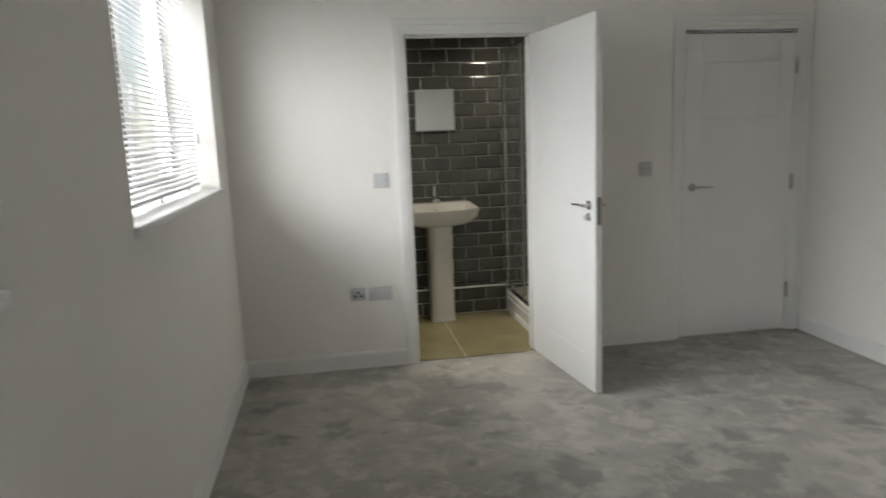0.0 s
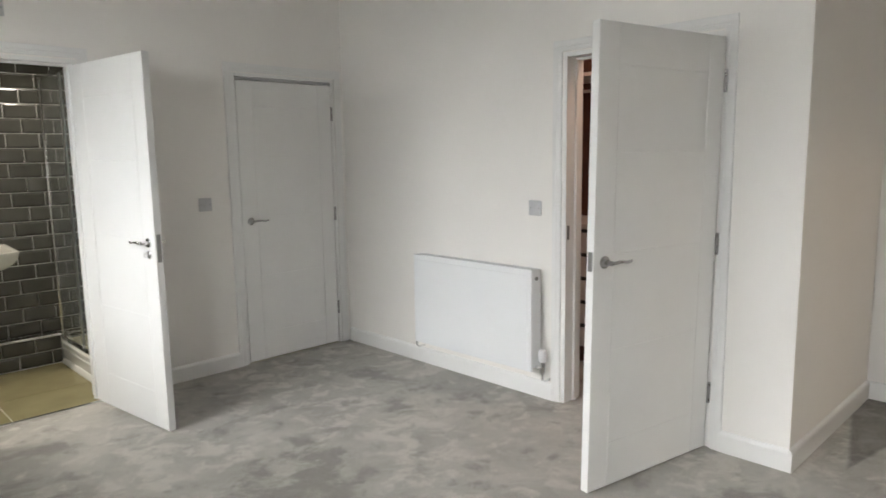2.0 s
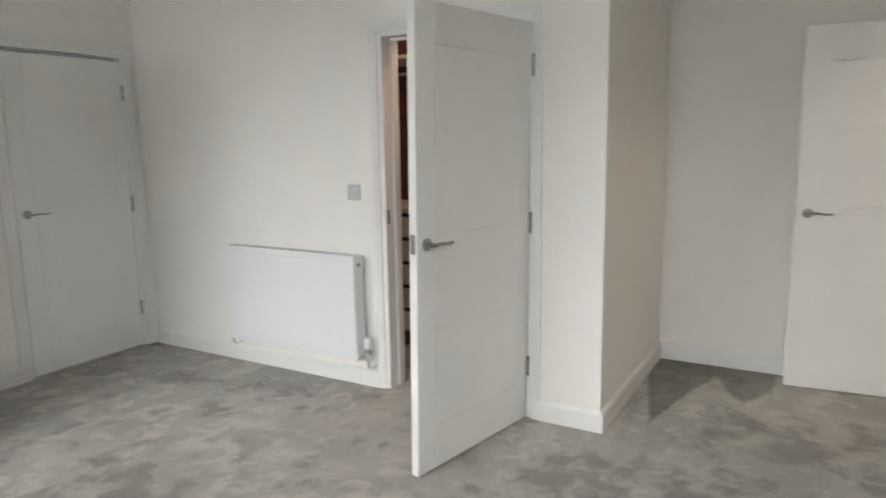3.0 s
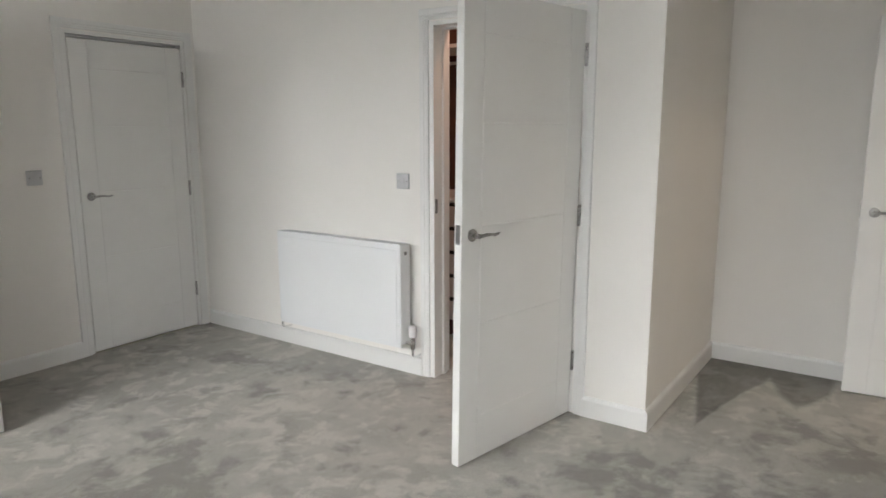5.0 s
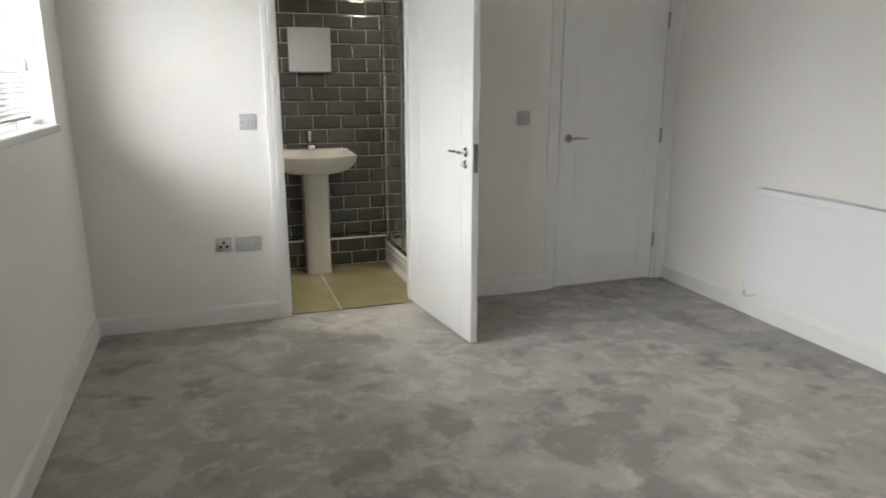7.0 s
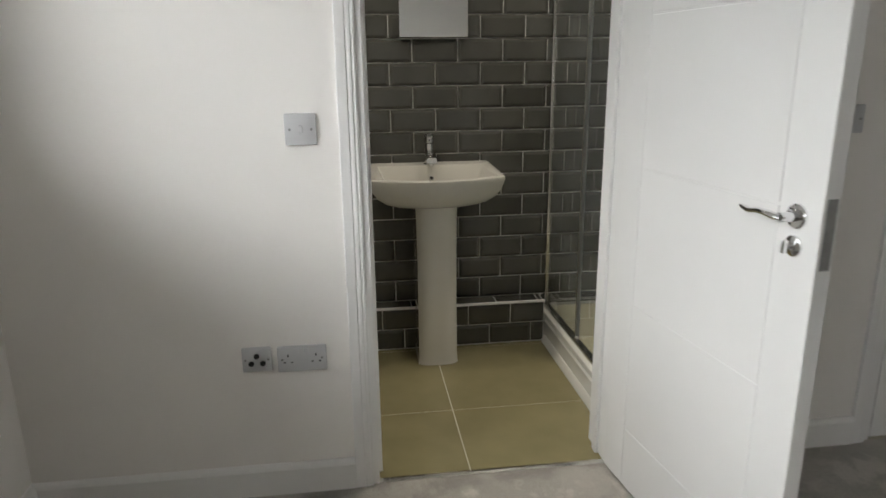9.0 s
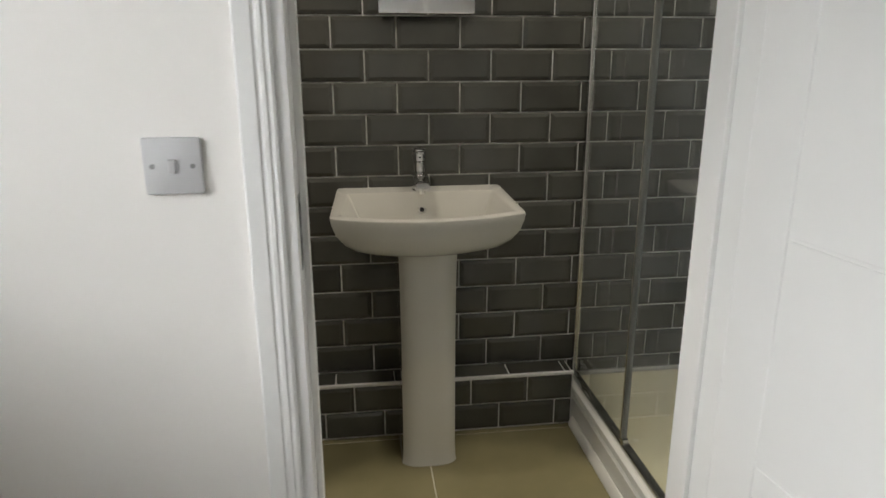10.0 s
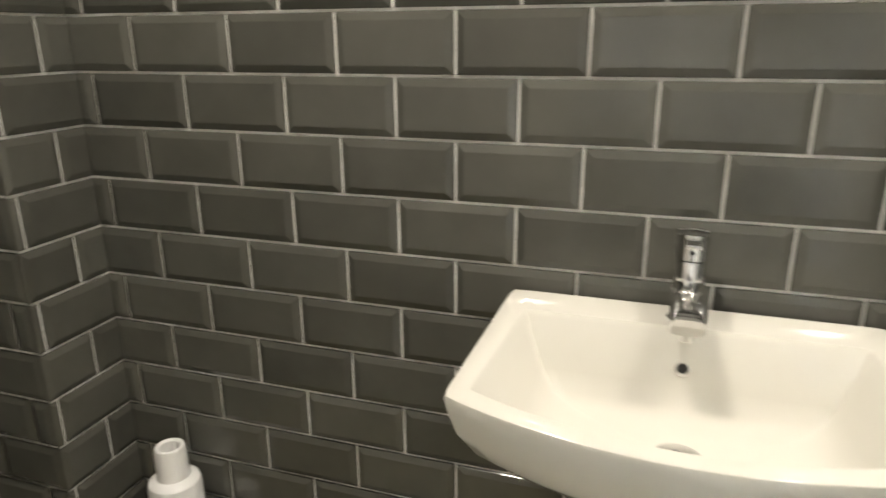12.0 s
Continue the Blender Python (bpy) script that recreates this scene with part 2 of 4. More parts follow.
def part(name, bm, material, parent, label="", smooth=False):
    ob = new(name, mesh(name, bm, material, smooth))
    ob.parent = parent
    if label:
        tagged(ob, label)
    return ob


def thing(name, label, category, m=None, group="", kind=""):
    ob = new(name)
    ob.empty_display_size = 0.05
    if m is not None:
        ob.matrix_world = m
    return tagged(ob, label, category, group, kind)


def structure(name, bm, material, label, category, smooth=False):
    return tagged(new(name, mesh(name, bm, material, smooth)), label, category, "", "structure")


def box(x0, y0, z0, x1, y1, z1, bevel=0.0, seg=1, bm=None):
    """A box, its edges rounded by bevel, into bm or a new bmesh."""
    own = bmesh.new()
    m = Matrix.LocRotScale(((x0 + x1) / 2, (y0 + y1) / 2, (z0 + z1) / 2), None, (abs(x1 - x0), abs(y1 - y0), abs(z1 - z0)))
    bmesh.ops.create_cube(own, size=1, matrix=m)
    if bevel:
        bmesh.ops.bevel(own, geom=own.edges[:], offset=bevel, segments=seg, affect="EDGES", profile=0.5)
    if bm is None:
        return own
    return merge(bm, own)


def merge(bm, other):
    me = bpy.data.meshes.new("tmp")
    other.to_mesh(me)
    other.free()
    bm.from_mesh(me)
    bpy.data.meshes.remove(me)
    return bm


def boxes(*rows, bevel=0.0):
    bm = bmesh.new()
    for r in rows:
        box(*r, bevel=bevel, bm=bm)
    return bm


def lathe(profile, at=(0, 0, 0), axis="z", n=24, bm=None):
    """A turned shape from (radius, height) rows along an axis."""
    bm = bm or bmesh.new()
    rings = []
    for r, h in profile:
        ring = []
        for i in range(n):
            a = 2 * math.pi * i / n
            c, s = r * math.cos(a), r * math.sin(a)
            p = {"z": (c, s, h), "y": (c, h, s), "x": (h, c, s)}[axis]
            ring.append(bm.verts.new((p[0] + at[0], p[1] + at[1], p[2] + at[2])))
        rings.append(ring)
    for a, b in zip(rings, rings[1:]):
        for i in range(n):
            bm.faces.new((a[i], a[(i + 1) % n], b[(i + 1) % n], b[i]))
    bm.faces.new(rings[0]), bm.faces.new(rings[-1])
    return bm


def tube(points, radii, n=12, bm=None, flat=1.0):
    """A round bar along points; flat squeezes it along z."""
    bm = bm or bmesh.new()
    rings = []
    for i, p in enumerate(points):
        p = Vector(p)
        d = (Vector(points[min(i + 1, len(points) - 1)]) - Vector(points[max(i - 1, 0)])).normalized()
        side = d.cross(Vector((0, 0, 1)))
        side = side.normalized() if side.length > 1e-4 else Vector((1, 0, 0))
        up = side.cross(d)
        r = radii[i] if isinstance(radii, (list, tuple)) else radii
        rings.append([bm.verts.new(p + side * r * math.cos(2 * math.pi * k / n) + up * r * flat * math.sin(2 * math.pi * k / n)) for k in range(n)])
    for a, b in zip(rings, rings[1:]):
        for k in range(n):
            bm.faces.new((a[k], a[(k + 1) % n], b[(k + 1) % n], b[k]))
    bm.faces.new(rings[0]), bm.faces.new(rings[-1])
    return bm


def extrude(profile, axis, a0, a1, bm=None):
    """A closed profile of (u, v) swept along an axis: 'x' (u=y, v=z), 'y' (u=x, v=z) or 'z' (u=x, v=y)."""
    bm = bm or bmesh.new()
    put = {"x": lambda u, v, a: (a, u, v), "y": lambda u, v, a: (u, a, v), "z": lambda u, v, a: (u, v, a)}[axis]
    ends = [[bm.verts.new(put(u, v, a)) for u, v in profile] for a in (a0, a1)]
    n = len(profile)
    for i in range(n):
        bm.faces.new((ends[0][i], ends[0][(i + 1) % n], ends[1][(i + 1) % n], ends[1][i]))
    bm.faces.new(ends[0]), bm.faces.new(ends[1])
    return bm


# ---- the rooms ----
XW, XE, XA, YS, YA = -2.19, 1.52, 2.81, -4.92, -3.297   # west, east, alcove east, south, alcove north
H, HB = 2.75, 2.40                                     # ceilings: bedroom, shower room
BD0, BD1, CD0, CD1, DH = -1.152, -0.338, 0.612, 1.434, 2.022   # shower-room and cupboard openings
ED0, ED1, EH = -2.922, -2.042, 1.996                             # closet opening
SD0, SD1 = 1.86, 2.66                                  # hall opening
BX0, BX1, BY0, BY1 = -1.97, 0.50, 0.155, 1.175          # shower room, BX0 the face of the boxed stack
BXW, BYS = XW, 0.984                                    # its west wall, the stack's south face

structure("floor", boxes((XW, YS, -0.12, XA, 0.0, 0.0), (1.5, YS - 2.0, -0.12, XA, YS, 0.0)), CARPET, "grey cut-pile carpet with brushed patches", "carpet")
structure("floor_shower_room", boxes((BXW - 0.1, 0.0, -0.12, CD1 + 0.2, BY1 + 0.1, -0.0032)), FGROUT, "sand-coloured grout bed under floor tiles", "floor")
structure("ceiling", boxes((XW - 0.3, YS - 0.12, H, XA + 0.12, 0.15, H + 0.1), (1.4, YS - 2.1, H, XA + 0.12, YS - 0.12, H + 0.1)), CEIL, "plain white painted bedroom ceiling", "ceiling")
structure("ceiling_shower_room", boxes((BXW - 0.1, BY0, HB, BX1 + 0.1, BY1 + 0.1, HB + 0.1)), CEIL, "plain white painted shower-room ceiling", "ceiling")
wall_north = structure("wall_north", boxes(
    (XW - 0.3, 0, 0, BD0, 0.15, H), (BD1, 0, 0, CD0, 0.15, H), (CD1, 0, 0, XE + 0.1, 0.15, H),
    (BD0, 0, DH, BD1, 0.15, H), (CD0, 0, DH, CD1, 0.15, H)), WALL, "white emulsion wall with two doorways", "wall")
structure("wall_east", boxes(
    (XE, YA, 0, XE + 0.12, ED0, H), (XE, ED1, 0, XE + 0.12, 0, H), (XE, ED0, EH, XE + 0.12, ED1, H)), WALL, "white emulsion wall with closet doorway", "wall")
structure("wall_alcove_north", boxes((XE + 0.12, YA, 0, XA, YA + 0.10, H)), WALL, "white emulsion return wall of the alcove", "wall")
structure("wall_alcove_east", boxes((XA, YS - 2.0, 0, XA + 0.12, 0.1, H)), WALL, "white emulsion end wall of the alcove", "wall")
structure("wall_south", boxes(
    (XW, YS - 0.12, 0, SD0, YS, H), (SD1, YS - 0.12, 0, XA, YS, H), (SD0, YS - 0.12, DH, SD1, YS, H)), WALL, "white emulsion wall with the hall doorway", "wall")
structure("wall_west", boxes(
    (XW - 0.3, YS - 0.12, 0, XW, 0, WIN_Z0), (XW - 0.3, YS - 0.12, WIN_Z1, XW, 0, H), (XW - 0.3, WIN_Y1, WIN_Z0, XW, 0, WIN_Z1),
    (XW - 0.3, WIN_Y1 + WIN2, WIN_Z0, XW, WIN_Y0, WIN_Z1), (XW - 0.3, YS - 0.12, WIN_Z0, XW, WIN_Y0 + WIN2, WIN_Z1)), WALL, "white emulsion wall with two deep window recesses", "wall")
structure("wall_hall", boxes((1.4, YS - 2.0, 0, 1.5, YS - 0.12, H), (1.5, YS - 2.1, 0, XA, YS - 2.0, H)), WALL, "white emulsion walls of the hall", "wall")
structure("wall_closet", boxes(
    (XE + 0.125, -1.0, 0, XA, -0.9, H), (XE + 0.125, YA + 0.105, 0, XA - 0.005, YA + 0.115, H)), CLOSET_DIM, "closet walls with their dimness put into the paint colour", "wall")
structure("wall_cupboard", boxes((CD0 - 0.012, 0.60, 0, CD1 + 0.1, 0.70, H), (CD1 + 0.1, 0.15, 0, CD1 + 0.2, 0.7, H), (CD0 - 0.012, 0.15, H - 0.1, CD1 + 0.1, 0.60, H)), WALL, "plain back wall of the cupboard", "wall")
wall_basin = structure("wall_basin", boxes((BXW - 0.1, BY1, 0, BX1 + 0.1, BY1 + 0.1, HB)), GROUT, "grey grouted wall behind dark metro tiles", "wall")
wall_shower_left = structure("wall_shower_room_west", boxes((BXW - 0.1, BY0 - 0.01, 0, BXW, BY1, HB)), GROUT, "grey grouted side wall behind dark metro tiles", "wall")
wall_stack = structure("wall_stack_boxing", boxes((BXW, BYS, 0, BX0, BY1, HB)), GROUT, "boxed pipe stack in the corner behind dark metro tiles", "wall")
wall_shower_right = structure("wall_shower_room_east", boxes((BX1, BY0 - 0.01, 0, BX1 + 0.1, BY1, HB)), GROUT, "grey grouted shower wall behind dark metro tiles", "wall")


# ---- baseboards ----
def skirting(axis, a0, a1, wall, side, name="baseboard"):
    """A moulded board 105 mm high: wall is the wall's face, side the way it stands off."""
    s = side
    prof = [(wall, 0.0), (wall + s * 0.018, 0.0), (wall + s * 0.018, 0.088), (wall + s * 0.014, 0.098), (wall + s * 0.006, 0.105), (wall, 0.105)]
    return structure(name, extrude(prof, axis, a0, a1), GLOSS, "white painted baseboard along the wall", "baseboard")


AW = 0.057
skirting("x", XW, BD0 + 0.002 - AW, 0, -1)
skirting("x", BD1 + AW, CD0 - AW, 0, -1)
skirting("y", -0.018, ED1 + AW, XE, -1)
skirting("y", YA, ED0 - AW, XE, -1)
skirting("x", XE - 0.018, XA, YA, -1)
skirting("y", YS + 0.018, YA - 0.018, XA, -1)
skirting("y", YS + 0.018, -0.018, XW, 1)
skirting("x", XW + 0.018, SD0 - AW, YS, 1)


# ---- door surrounds ----
def architrave(name, axis, a0, a1, top, wall, side, label):
    """Moulded boards round a doorway: two legs and a head on the wall's face."""
    ob = thing(name, label, "door trim", kind="structure")
    w, s = AW, side
    section = [(0, 0), (0, 0.012), (0.003, 0.014), (0.028, 0.014), (0.031, 0.0115), (0.034, 0.0115), (0.037, 0.013), (0.043, 0.013),
               (0.046, 0.0105), (0.049, 0.0105), (0.052, 0.0115), (w, 0.009), (w, 0)]   # outer edge to opening
    for leg, (edge, d) in (("leg", (a0, 1)), ("leg", (a1, -1))):
        if axis == "x":
            prof = [(edge + d * (u - w), wall + s * v) for u, v in section]
        else:
            prof = [(wall + s * v, edge + d * (u - w)) for u, v in section]
        part(leg, extrude(prof, "z", 0, top), GLOSS, ob)
    head = [(wall + s * v, top + w - u) for u, v in section]
    part("head", extrude(head, axis, a0 - w, a1 + w), GLOSS, ob)
    return ob


def lining(name, axis, a0, a1, top, w0, w1, stop, label):
    """The jamb lining in a doorway's depth, with its stop strip at stop (from, to across the wall)."""
    ob = thing(name, label, "door frame", kind="structure")
    t = 0.022
    def piece(n, p0, p1, z0, z1, q0=w0, q1=w1):
        r = (p0, q0, z0, p1, q1, z1) if axis == "x" else (q0, p0, z0, q1, p1, z1)
        part(n, box(*r, bevel=0.0015), GLOSS, ob)
    piece("jamb", a0, a0 + t, 0, top), piece("jamb", a1 - t, a1, 0, top), piece("head", a0 + t, a1 - t, top - t, top)
    piece("stop", a0 + t, a0 + t + 0.012, 0, top - t, *stop), piece("stop", a1 - t - 0.012, a1 - t, 0, top - t, *stop)
    piece("stop", a0 + t + 0.012, a1 - t - 0.012, top - t - 0.012, top - t, *stop)
    return ob


architrave("architrave_1", "x", BD0 + 0.002, BD1 + 0.004, DH + 0.008, 0, -1, "white moulded architrave round the shower-room doorway")
architrave("architrave_2", "x", CD0 - 0.002, CD1 + 0.002, DH + 0.008, 0, -1, "white moulded architrave round the cupboard door")
architrave("architrave_3", "y", ED0 - 0.008, ED1 + 0.008, EH + 0.008, XE, -1, "white moulded architrave round the closet doorway")
architrave("architrave_4", "x", SD0 - 0.008, SD1 + 0.008, DH + 0.008, YS, 1, "white moulded architrave round the hall doorway")
bath_lining = lining("door_frame_1", "x", BD0, BD1, DH, -0.002, 0.162, (0.064, 0.098), "white painted door lining of the shower room")
lining("door_frame_2", "x", CD0, CD1, DH, 0.0, 0.15, (0.05, 0.08), "white painted door lining of the cupboard")
closet_lining = lining("door_frame_3", "y", ED0, ED1, EH, XE - 0.001, XE + 0.155, (XE + 0.078, XE + 0.112), "white painted door lining of the closet")
lining("door_frame_4", "x", SD0, SD1, DH, YS - 0.121, YS + 0.001, (YS - 0.08, YS - 0.045), "white painted door lining to the hall")
strike = part("strike_plate", box(BD0 + 0.0218, 0.034, 0.968, BD0 + 0.0232, 0.060, 1.098, 0.0005), STEEL, bath_lining, "dull steel strike plate")
for za, zb in ((0.982, 1.026), (1.042, 1.084)):
    part("keep", box(BD0 + 0.0228, 0.040, za, BD0 + 0.0236, 0.055, zb), DARK, strike, "dark keep hole")
part("strike_plate", box(XE + 0.010, ED1 - 0.0235, 0.965, XE + 0.034, ED1 - 0.0222, 1.045, 0.0005), STEEL, closet_lining, "dull steel strike plate")


# ---- doors ----
def lever(parent, x, y, z, side, way, metal, turn=False):
    """A rose with a curved lever; side: the face's direction along y, way: the lever's direction along x."""
    h = part("door_handle", lathe([(0.026, 0), (0.026, 0.006), (0.023, 0.009), (0.011, 0.010), (0.010, 0.046)], (0, 0, 0), "y", 24), metal, parent, "lever handle on a round rose", True)
    h.location = (x, y, z)
    h.scale = (1, side, 1)
    pts = [(0, 0.044, 0), (way * 0.012, 0.049, 0.001), (way * 0.035, 0.050, 0.004), (way * 0.06, 0.049, 0.003), (way * 0.085, 0.048, -0.002), (way * 0.108, 0.046, 0.001), (way * 0.118, 0.045, 0.004)]
    part("lever", tube(pts, [0.009, 0.0095, 0.009, 0.008, 0.0075, 0.007, 0.004], 12, flat=0.8), metal, h, "", True)
    if turn:
        k = part("thumb_turn", lathe([(0.022, 0), (0.022, 0.006), (0.019, 0.008), (0.007, 0.009), (0.007, 0.02)], (0, 0, 0), "y", 20), metal, parent, "round privacy rose with thumb turn", True)
        k.location, k.scale = (x, y, z - 0.062), (1, side, 1)
        part("turn_knob", box(-0.004, 0.018, -0.014, 0.004, 0.032, 0.014, 0.003, 2), metal, k)


def door(name, m, w, label, metal, grooves, turn=False, handle_z=1.015, thick=0.040, hinge_side=1, top=1.988, zs=(0.285, 1.02, 1.77)):
    """A flush door with routed panel lines; origin on the hinge line, x to the latch, y across its thickness."""
    ob = thing(name, label, "door", m, kind="structure")
    t = thick / 2
    z0, z1, g, r = 0.010, top, 0.0050, 0.0022
    bm = box(0.0, -t + r, z0, w, t - r, z1)
    rows = [z0] + list(grooves) + [z1]
    for s in (-1, 1):
        ya, yb = s * (t - r - 0.0005), s * t
        y0, y1 = min(ya, yb), max(ya, yb)
        stile = 0.115
        plates = [(0, stile - g / 2, z0, z1), (w - stile + g / 2, w, z0, z1)]
        for a, b in zip(rows, rows[1:]):
            plates.append((stile + g / 2, w - stile - g / 2, a + (g / 2 if a > z0 else 0), b - (g / 2 if b < z1 else 0)))
        for a, b, c, d in plates:
            box(a, y0, c, b, y1, d, 0.0016, 1, bm=bm)
    part("leaf", bm, GLOSS, ob)
    for s in (-1, 1):
        lever(ob, w - 0.062, s * (t - 0.0005), handle_z, s, -1, metal, turn)
    part("latch_plate", box(w - 0.0004, -0.012, handle_z - 0.10 if turn else handle_z - 0.035, w + 0.0012, 0.012, handle_z + 0.045, 0.0006), STEEL, ob, "steel latch face plate")
    for z in zs:
        hb = lathe([(0.006, z - 0.052), (0.008, z - 0.050), (0.008, z - 0.021), (0.0072, z - 0.020), (0.008, z - 0.019), (0.008, z + 0.019), (0.0072, z + 0.020), (0.008, z + 0.021),
                    (0.008, z + 0.050), (0.006, z + 0.052)], (-0.006, hinge_side * (t + 0.005), 0), "z", 14)
        box(-0.0012, -t + 0.006, z - 0.05, 0.0, t, z + 0.05, 0.0, bm=hb)
        part("hinge", hb, SATIN, ob, "satin steel butt hinge", True)
    return ob


LINES = (0.21, 0.625, 1.04, 1.455, 1.80)
door("door_1", pose(-0.348, -0.012, 0, 0, 0, -82.9), 0.775, "white panel-lined shower-room door standing open", CHROME, LINES, True, 1.025)
door("door_2", pose(1.406, 0.0225, 0, 0, 0, 180), 0.766, "closed white panel-lined cupboard door", SATIN, LINES, handle_z=1.015, top=1.975)
door("door_3", pose(1.504, -2.892, 0, -0.9, 0, 169.4), 0.813, "white panel-lined closet door standing open", SATIN, LINES, handle_z=1.008, top=1.963)
door("door_4", pose(2.685, -4.80, 0, 0, 0, 94.8), 0.765, "white door to the hall swung back against the wall", SATIN, LINES, handle_z=1.0)


# ---- window, sill and blind ----
win = thing("window_1", "white plastic casement window in a deep recess", "window", kind="structure")
fx0, fx1 = XW - 0.26, XW - 0.20
fy0, fy1, fz0, fz1 = WIN_Y0, WIN_Y1, WIN_Z0 + 0.03, WIN_Z1
part("window_frame", boxes((fx0, fy0, fz0, fx1, fy0 + 0.06, fz1), (fx0, fy1 - 0.06, fz0, fx1, fy1, fz1), (fx0, fy0 + 0.06, fz0, fx1, fy1 - 0.06, fz0 + 0.06),
     (fx0, fy0 + 0.06, fz1 - 0.06, fx1, fy1 - 0.06, fz1), (fx0, -1.18, fz0 + 0.06, fx1, -1.11, fz1 - 0.06), bevel=0.004), UPVC, win)
for a, b in ((fy0 + 0.06, -1.18), (-1.11, fy1 - 0.06)):
    pane = part("pane", boxes((fx0 + 0.025, a, fz0 + 0.06, fx0 + 0.031, b, fz1 - 0.06)), GLASS, win, "clear glass pane")
    pane.visible_shadow = False
for a, b in ((fy0 + 0.06, -1.18), (-1.11, fy1 - 0.06)):
    part("gasket", boxes((fx1 - 0.012, a, fz0 + 0.06, fx1 - 0.002, a + 0.007, fz1 - 0.06), (fx1 - 0.012, b - 0.007, fz0 + 0.06, fx1 - 0.002, b, fz1 - 0.06),
         (fx1 - 0.012, a + 0.007, fz0 + 0.06, fx1 - 0.002, b - 0.007, fz0 + 0.067), (fx1 - 0.012, a + 0.007, fz1 - 0.067, fx1 - 0.002, b - 0.007, fz1 - 0.06)), DARK, win, "black rubber glazing gasket")
part("window_handle", box(fx1, -1.105, 1.55, fx1 + 0.02, -1.085, 1.67, 0.005), UPVC, win)
sill = structure("window_sill", box(XW - 0.20, WIN_Y0 - 0.012, WIN_Z0 - 0.008, XW + 0.020, WIN_Y1 + 0.0, WIN_Z0 + 0.026, 0.008, 3), GLOSS, "white painted window board with a rounded nose", "window sill", True)

blind = thing("venetian_blind", "white venetian blind half open in the window recess", "blind", pose(XW - 0.105, (WIN_Y0 + WIN_Y1) / 2, 0))
bw = (WIN_Y1 - WIN_Y0) / 2 - 0.02
part("head_rail", box(-0.02, -bw, WIN_Z1 - 0.045, 0.02, bw, WIN_Z1 - 0.002, 0.003), SLAT, blind)
slat_bm = bmesh.new()
prev = None
for k in range(5):
    u = (k / 4 - 0.5) * 0.025
    v = 0.0022 * (1 - (u / 0.0125) ** 2)
    cur = [[slat_bm.verts.new((u, y, v + dz)) for y in (-bw, bw)] for dz in (0, -0.0006)]
    if prev:
        slat_bm.faces.new((prev[0][0], prev[0][1], cur[0][1], cur[0][0]))
        slat_bm.faces.new((prev[1][0], cur[1][0], cur[1][1], prev[1][1]))
    prev = cur
slat_me = mesh("slat", slat_bm, SLAT, True, 60)
z = WIN_Z0 + 0.085
while z < WIN_Z1 - 0.06:
    s = new("slat", slat_me)
    s.parent = blind
    s.location = (0, 0, z)
    s.rotation_euler = (0, radians(24 + random.uniform(-2, 2)), 0)
    z += 0.0215
part("bottom_rail", box(-0.013, -bw, WIN_Z0 + 0.052, 0.013, bw, WIN_Z0 + 0.066, 0.003), SLAT, blind)
for y in (-0.55, 0.0, 0.55):
    part("ladder_cord", boxes((-0.0145, y - 0.0015, WIN_Z0 + 0.06, -0.0130, y + 0.0015, WIN_Z1 - 0.04), (0.0130, y - 0.0015, WIN_Z0 + 0.06, 0.0145, y + 0.0015, WIN_Z1 - 0.04)), SLAT, blind)
for y in (-0.55, 0.0, 0.55):
    part("cord_plug", lathe([(0.003, WIN_Z0 + 0.026), (0.008, WIN_Z0 + 0.029), (0.009, WIN_Z0 + 0.044), (0.006, WIN_Z0 + 0.053)], (0, y, 0), "z", 12), PLATE, blind, "grey plug on the ladder cord", True)
part("cord_tassel", lathe([(0.003, 1.475), (0.009, 1.465), (0.011, 1.425), (0.008, 1.418)], (0.026, bw - 0.04, 0), "z", 12), PLATE, blind, "grey pull-cord tassel", True)
part("pull_cord", lathe([(0.0012, 1.474), (0.0012, WIN_Z1 - 0.05)], (0.026, bw - 0.04, 0), "z", 6), SLAT, blind)
part("tilt_wand", lathe([(0.004, 1.60), (0.004, WIN_Z1 - 0.05)], (0.022, bw - 0.1, 0), "z", 8), PLASTIC, blind, "clear plastic tilt wand", True)


copy_thing(win, pose(0, WIN2, 0)).name = "window_2"
copy_thing(sill, pose(0, WIN2, 0))
copy_thing(blind, pose(XW - 0.105, (WIN_Y0 + WIN_Y1) / 2 + WIN2, 0))


